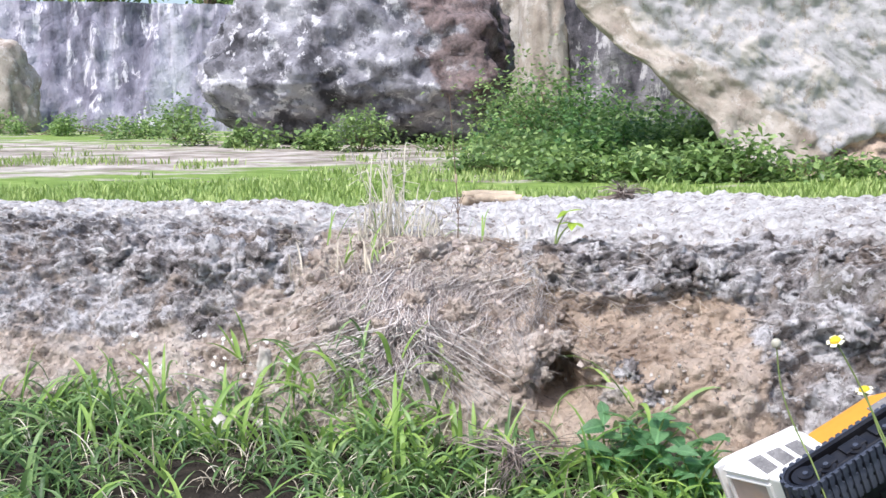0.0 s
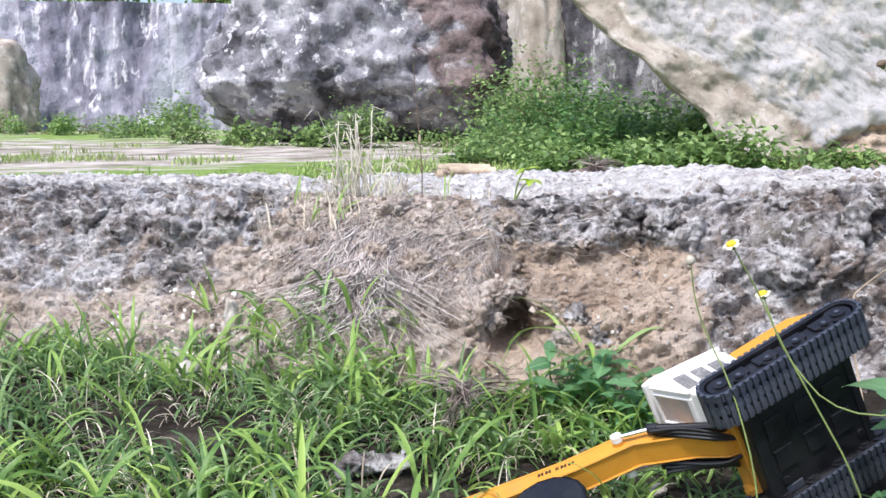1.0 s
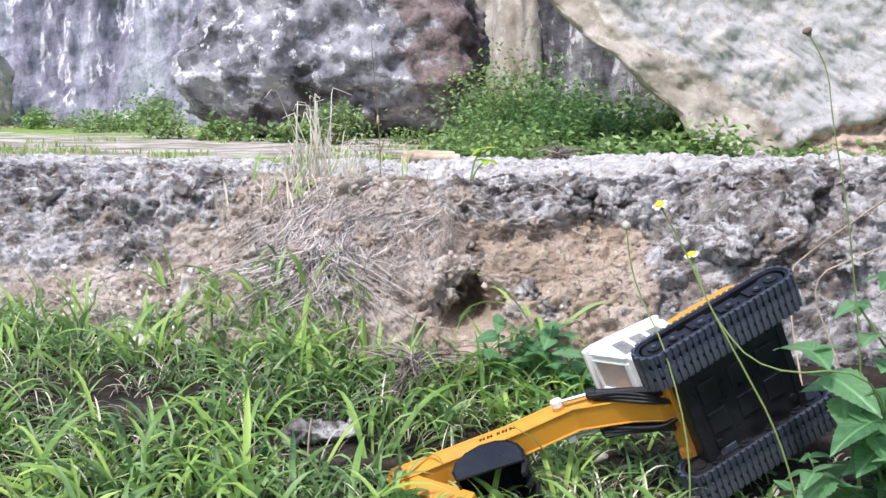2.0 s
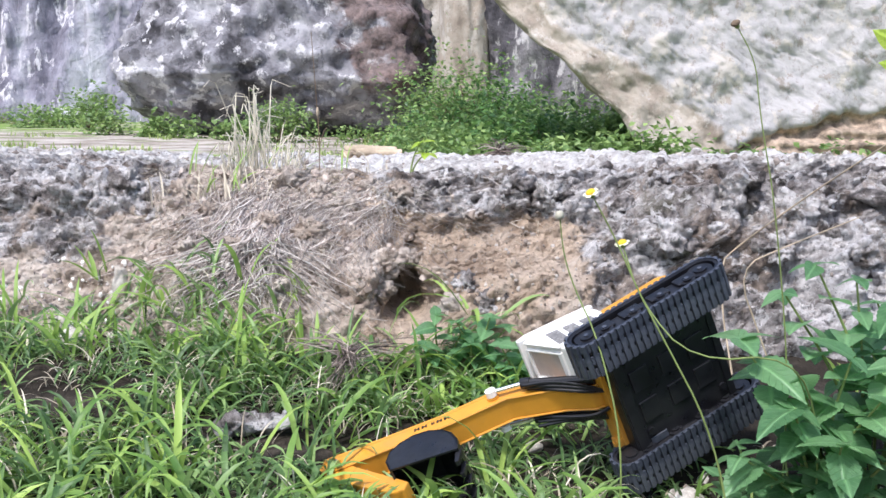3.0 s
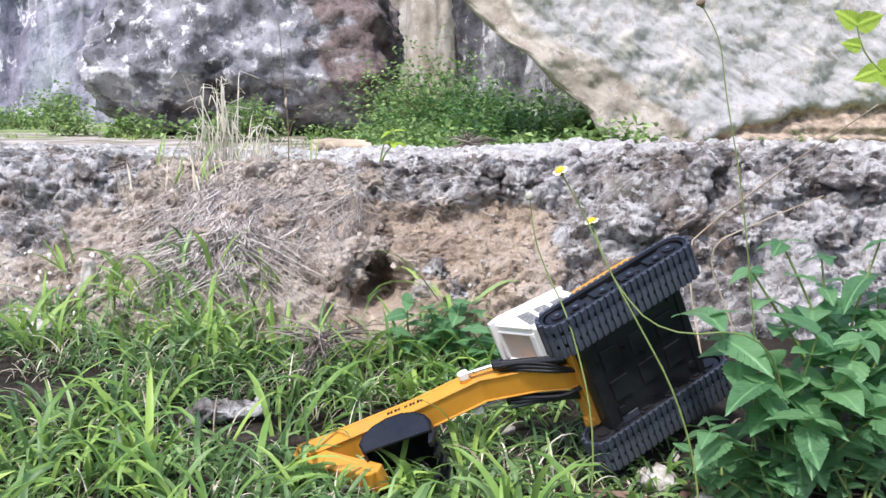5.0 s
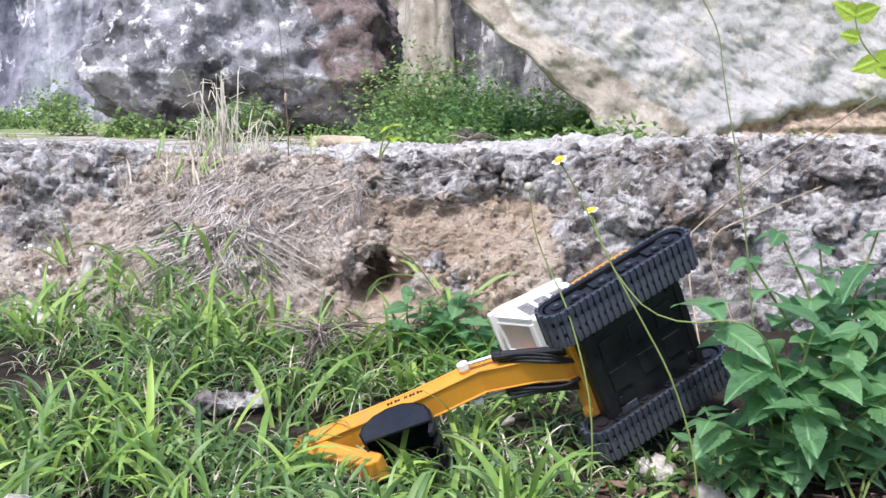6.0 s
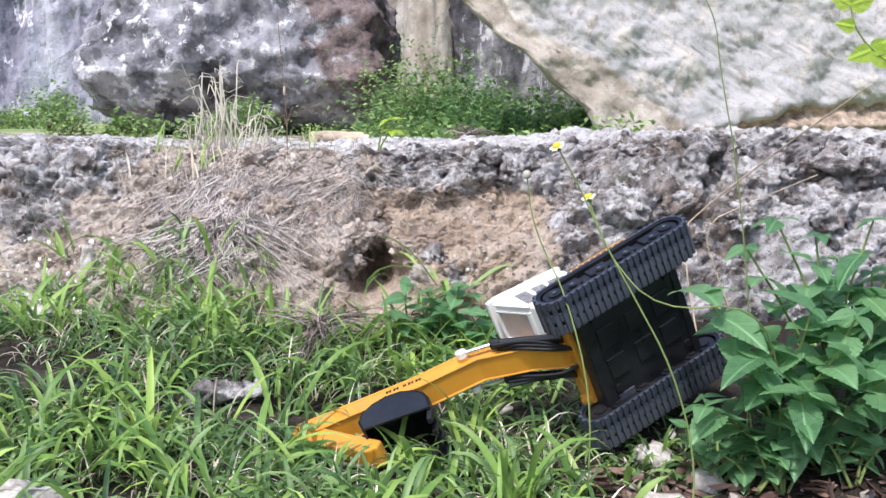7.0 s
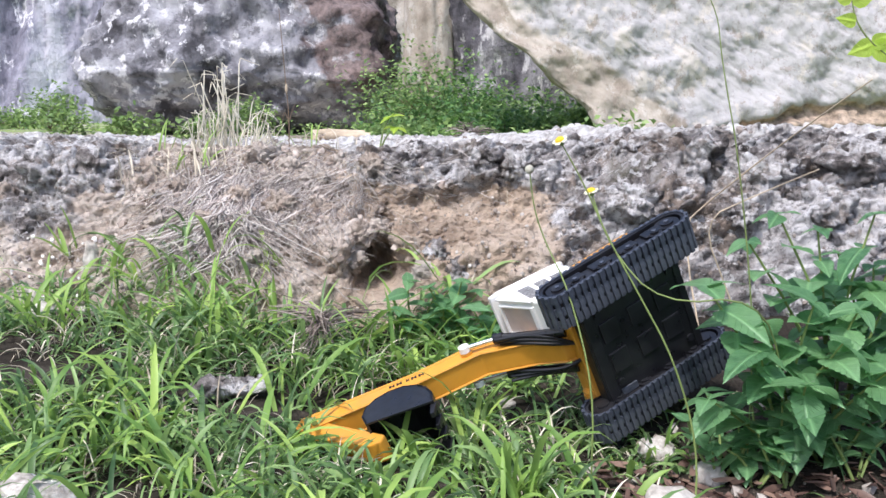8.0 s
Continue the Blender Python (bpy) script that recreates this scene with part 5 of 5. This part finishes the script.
def weed(x, y, shoots, label, seed, leaves=LEAVES, pairs=4, scale=1.0, z=None):
    """A weed with several stems; each shoot is its tip's offset from the foot. Leaves stand in crossed pairs."""
    rnd = random.Random(seed)
    ob = base("weed", pose(x, y, drop(x, y) if z is None else z), label, "weed")
    for tip in shoots:
        tip = Vector(tip)
        bm = bmesh.new()
        mid = Vector((tip.x * 0.45, tip.y * 0.45, tip.z * 0.55)) + Vector((rnd.gauss(0, 0.008), rnd.gauss(0, 0.008), 0))
        tube(bm, [(0, 0, -0.01), mid, tip], 0.0024, 0.0011, 6)
        part("stem", bm, STEM, ob)
        for k in range(pairs):
            t = 1.0 - 0.85 * k / pairs
            p = mid.lerp(tip, (t - 0.5) * 2) if t > 0.5 else mid * (t * 2)
            a0 = rnd.uniform(0, 3.14) + 1.57 * k
            for s in ((0, math.pi) if k else (0, 2.1, 4.2)):
                me = rnd.choice(leaves)
                sc = scale * rnd.uniform(0.5, 1.12) * (0.75 if k == 0 else 1.0)
                m = Matrix.Translation(p) @ Euler((rnd.gauss(0, 0.25), rnd.gauss(-0.05, 0.3) + 0.1, a0 + s + rnd.gauss(0, 0.3))).to_matrix().to_4x4() @ Matrix.Scale(sc, 4)
                piece("leaf", me, ob, m)
    return ob


weed(0.66, 0.93, [(-0.115, 0.0, 0.215), (-0.07, -0.05, 0.15), (0.0, -0.03, 0.20), (0.06, -0.02, 0.19), (-0.13, -0.06, 0.10), (0.10, 0.03, 0.20), (-0.03, -0.08, 0.12), (0.07, -0.07, 0.13), (-0.06, -0.03, 0.18), (0.02, -0.06, 0.16), (-0.05, 0.03, 0.17)],
     "leafy green weed with toothed leaves beside the excavator", 201, LEAVES, 6)
weed(0.78, 0.99, [(0.0, 0.0, 0.20), (-0.06, -0.02, 0.16), (0.06, 0.02, 0.19), (0.0, -0.08, 0.14), (0.08, -0.05, 0.12), (-0.05, -0.08, 0.10), (-0.03, 0.03, 0.21)], "leafy green weed with toothed leaves beside the excavator", 202, LEAVES, 5)
weed(0.74, 0.98, [(-0.10, -0.02, 0.27), (-0.04, 0.0, 0.25), (0.02, -0.02, 0.27), (0.09, 0.0, 0.28), (0.05, -0.05, 0.22), (-0.14, -0.03, 0.24)], "tall leafy green weed with toothed leaves behind the others", 215, LEAVES, 5, 0.85)
weed(0.60, 0.90, [(-0.04, 0.0, 0.05), (0.03, -0.01, 0.06), (0.07, 0.02, 0.05), (0.0, 0.05, 0.06)], "low round-leaved weed over leaf litter", 203, ROUND, 3)
weed(0.72, 0.89, [(-0.04, 0.0, 0.06), (0.03, 0.0, 0.05), (0.06, 0.03, 0.07), (0.0, 0.05, 0.06)], "low round-leaved weed over leaf litter", 204, ROUND, 3)
for k, (x, y) in enumerate(((0.57, 0.93), (0.64, 0.90), (0.70, 0.92), (0.80, 0.92))):
    weed(x, y, [(-0.04, 0.0, 0.07), (0.03, -0.02, 0.06), (0.05, 0.03, 0.08), (0.0, 0.05, 0.09), (-0.02, -0.03, 0.05)], "low round-leaved weed over leaf litter", 210 + k, ROUND, 3)
weed(0.26, 1.40, [(-0.02, 0.0, 0.10), (0.02, -0.02, 0.08), (0.05, 0.0, 0.09), (-0.04, -0.03, 0.06)], "small broad-leaved weed below the hole", 205, LEAVES, 4, 0.6)
weed(0.33, 1.36, [(-0.02, 0.0, 0.07), (0.02, -0.02, 0.06), (0.05, 0.0, 0.08)], "small broad-leaved weed below the hole", 206, LEAVES, 4, 0.5)
weed(0.39, 1.31, [(-0.03, 0.0, 0.06), (0.02, -0.02, 0.07), (0.04, 0.02, 0.05), (-0.01, 0.03, 0.08)], "small broad-leaved weed below the hole", 209, LEAVES, 4, 0.5)
weed(0.30, 1.39, [(-0.03, -0.02, 0.10), (0.02, -0.03, 0.11), (0.05, -0.01, 0.09), (-0.01, -0.04, 0.07), (0.07, -0.02, 0.07)], "lush broad-leaved weed below the hole", 216, LEAVES, 4, 0.68)
weed(0.36, 1.33, [(-0.03, -0.02, 0.09), (0.02, -0.03, 0.08), (0.04, 0.0, 0.10), (-0.01, -0.04, 0.06)], "lush broad-leaved weed below the hole", 217, LEAVES, 4, 0.62)
weed(0.215, 1.86, [(0.02, -0.02, 0.065), (0.03, -0.03, 0.045)], "yellow-green seedling on the bank's lip", 208, YOUNG, 1, 1.25)


# ---- flowers and stray stalks ----
def flower(points, label, kind="daisy", r=0.001):
    foot = Vector(points[-1])
    foot.z = drop(foot.x, foot.y)
    ob = base("wild_flower", Matrix.Translation(foot), label, "flower")
    pts = [Vector(p) - foot for p in points]
    bm = bmesh.new()
    tube(bm, [*pts, Vector((pts[-1].x * 0.3, pts[-1].y * 0.3, 0.0)) + Vector((0, 0, -0.006))][::-1], r * 1.2, r * 0.7, 6)
    part("stem", bm, STEM, ob)
    top = pts[0]
    bm = bmesh.new()
    if kind == "puff":
        bmesh.ops.create_icosphere(bm, subdivisions=2, radius=0.0055, matrix=Matrix.Translation(top))
        part("seed_head", bm, plain("pale_seed_head", (0.42, 0.40, 0.32), 0.9, bump=0.002), ob)
    else:
        n = (pts[0] - pts[1]).normalized()
        q = (n + Vector((-0.3, -0.5, 0.5))).to_track_quat("Z", "Y").to_matrix().to_4x4()
        rod(bm, top - n * 0.006, top, 0.002, 0.0042, 10)
        part("calyx", bm, STEM, ob)
        bm = bmesh.new()
        bmesh.ops.create_uvsphere(bm, u_segments=10, v_segments=6, radius=0.0052, matrix=Matrix.Translation(top) @ q @ Matrix.Diagonal((1, 1, 0.6, 1)))
        part("flower_centre", bm, POLLEN if kind == "daisy" else TWIG, ob, "yellow flower centre" if kind == "daisy" else "dark dry flower head")
        for k in range(5 if kind == "daisy" else 0):
            bm = bmesh.new()
            m = Matrix.Translation(top) @ q @ Matrix.Rotation(1.2566 * k, 4, "Z")
            prism(bm, [(0.003, -0.0006), (0.0078, -0.0012), (0.0078, -0.0006), (0.003, 0.0)], -0.0028, 0.0028)
            bmesh.ops.transform(bm, matrix=m, verts=bm.verts[:])
            part("petal", bm, PETAL, ob)
    return ob


flower([(0.351, 0.85, 0.438), (0.379, 0.85, 0.391), (0.401, 0.84, 0.340), (0.433, 0.83, 0.282), (0.471, 0.82, 0.213), (0.50, 0.82, 0.12)], "small yellow daisy with cream petals on a thin stem")
flower([(0.393, 0.88, 0.384), (0.410, 0.86, 0.325), (0.457, 0.83, 0.270), (0.565, 0.84, 0.276), (0.63, 0.90, 0.18)], "small yellow daisy on a bending green stem")
flower([(0.351, 1.0, 0.399), (0.357, 1.0, 0.353), (0.372, 1.0, 0.312), (0.395, 0.97, 0.26), (0.42, 0.94, 0.15)], "pale seed head on a thin stem", "puff", 0.001)
flower([(0.507, 0.90, 0.610), (0.531, 0.90, 0.572), (0.537, 0.90, 0.530), (0.546, 0.90, 0.488), (0.560, 0.90, 0.43), (0.585, 0.91, 0.30), (0.60, 0.92, 0.2)], "dark dry flower head on a wiry stem", "bud", 0.0008)


def stalk(points, r, label):
    bm = bmesh.new()
    tube(bm, points, r, r * 0.5, 6)
    return tagged(part("dry_stalk", bm, LOG, smooth=True), label, "stalk")


stalk([(0.64, 1.15, drop(0.64, 1.15)), (0.63, 1.25, 0.30), (0.667, 1.25, 0.335), (0.72, 1.12, 0.43), (0.768, 1.0, 0.508)], 0.0016, "long pale dry stalk leaning over the weeds")
stalk([(0.66, 0.95, drop(0.66, 0.95)), (0.60, 1.0, 0.25), (0.562, 1.0, 0.338), (0.624, 1.0, 0.366), (0.708, 1.0, 0.40)], 0.0012, "thin green-brown stalk arching over the weeds")


def pod_stem():
    x, y = 0.03, 1.95
    foot = Vector((x, y, drop(x, y)))
    ob = base("dead_weed", Matrix.Translation(foot), "tall thin brown stem with a pale pod on the bank's lip", "stalk")
    bm = bmesh.new()
    tube(bm, [(0, 0, -0.006), (0.001, 0, 0.06), (-0.004, 0, 0.12), (-0.017, 0, 0.285)], 0.0014, 0.0007, 6)
    part("stem", bm, TWIG, ob)
    bm = bmesh.new()
    bmesh.ops.create_uvsphere(bm, u_segments=10, v_segments=8, radius=1, matrix=Matrix.Translation((-0.004, 0, 0.122)) @ Matrix.Diagonal((0.003, 0.003, 0.010, 1)))
    part("pod", bm, LOG, ob, "pale dry pod", True)
    for s in (-1, 1):
        bm = bmesh.new()
        tube(bm, [(0, 0, 0.05), (s * 0.008, 0.003, 0.08), (s * 0.014, 0.004, 0.07 + 0.02 * s)], 0.0010, 0.0005, 6)
        part("twig", bm, TWIG, ob)


pod_stem()


def sprig():
    foot = Vector((0.93, 1.0, drop(0.93, 1.0)))
    ob = base("sprig", Matrix.Translation(foot), "arching sprig with pale yellow-green leaves", "weed")
    bm = bmesh.new()
    pts = [Vector(p) - foot for p in ((0.93, 1.0, foot.z - 0.01), (0.91, 1.0, 0.33), (0.84, 1.0, 0.50), (0.765, 1.0, 0.548), (0.742, 1.0, 0.575), (0.735, 1.0, 0.60))]
    tube(bm, pts, 0.0016, 0.0008, 6)
    part("stem", bm, STEM, ob)
    for k, turn, tip in ((3, 200, 0.9), (3, 330, 1.1), (3, 30, 0.8), (4, 170, 0.7), (5, 20, 1.0), (5, 150, 0.9), (2, 300, 0.8)):
        piece("leaf", YOUNG[0], ob, Matrix.Translation(pts[k]) @ pose(0, 0, 0, 68 + 5 * k, 0, 0) @ pose(0, 0, 0, 0, 0, turn) @ Matrix.Scale(tip, 4))


sprig()

# ---- logs on the bank's top ----
def log(x, y, length, r, yaw):
    bm = bmesh.new()
    tube(bm, [(-length / 2, 0, 0), (-length / 6, 0.006, 0.002), (length / 6, 0, -0.001), (length / 2, 0.004, 0)], r, r * 0.9, 10)
    for v in bm.verts:
        v.co += 0.12 * r * Vector((0, fbm(v.co.x, v.co.y, v.co.z, 40, 3), fbm(v.co.x + 3, v.co.y, v.co.z, 40, 3)))
    ob = part("log", bm, LOG, smooth=True)
    ob.matrix_world = pose(x, y, drop(x, y) + r * 0.8, 0, 0, yaw)
    tagged(ob, "short split piece of pale dead wood on the bank", "log", "pieces of dead wood")


log(0.14, 2.95, 0.16, 0.017, 6)
log(0.165, 2.90, 0.14, 0.014, -5)
log(0.09, 2.94, 0.09, 0.016, 50)
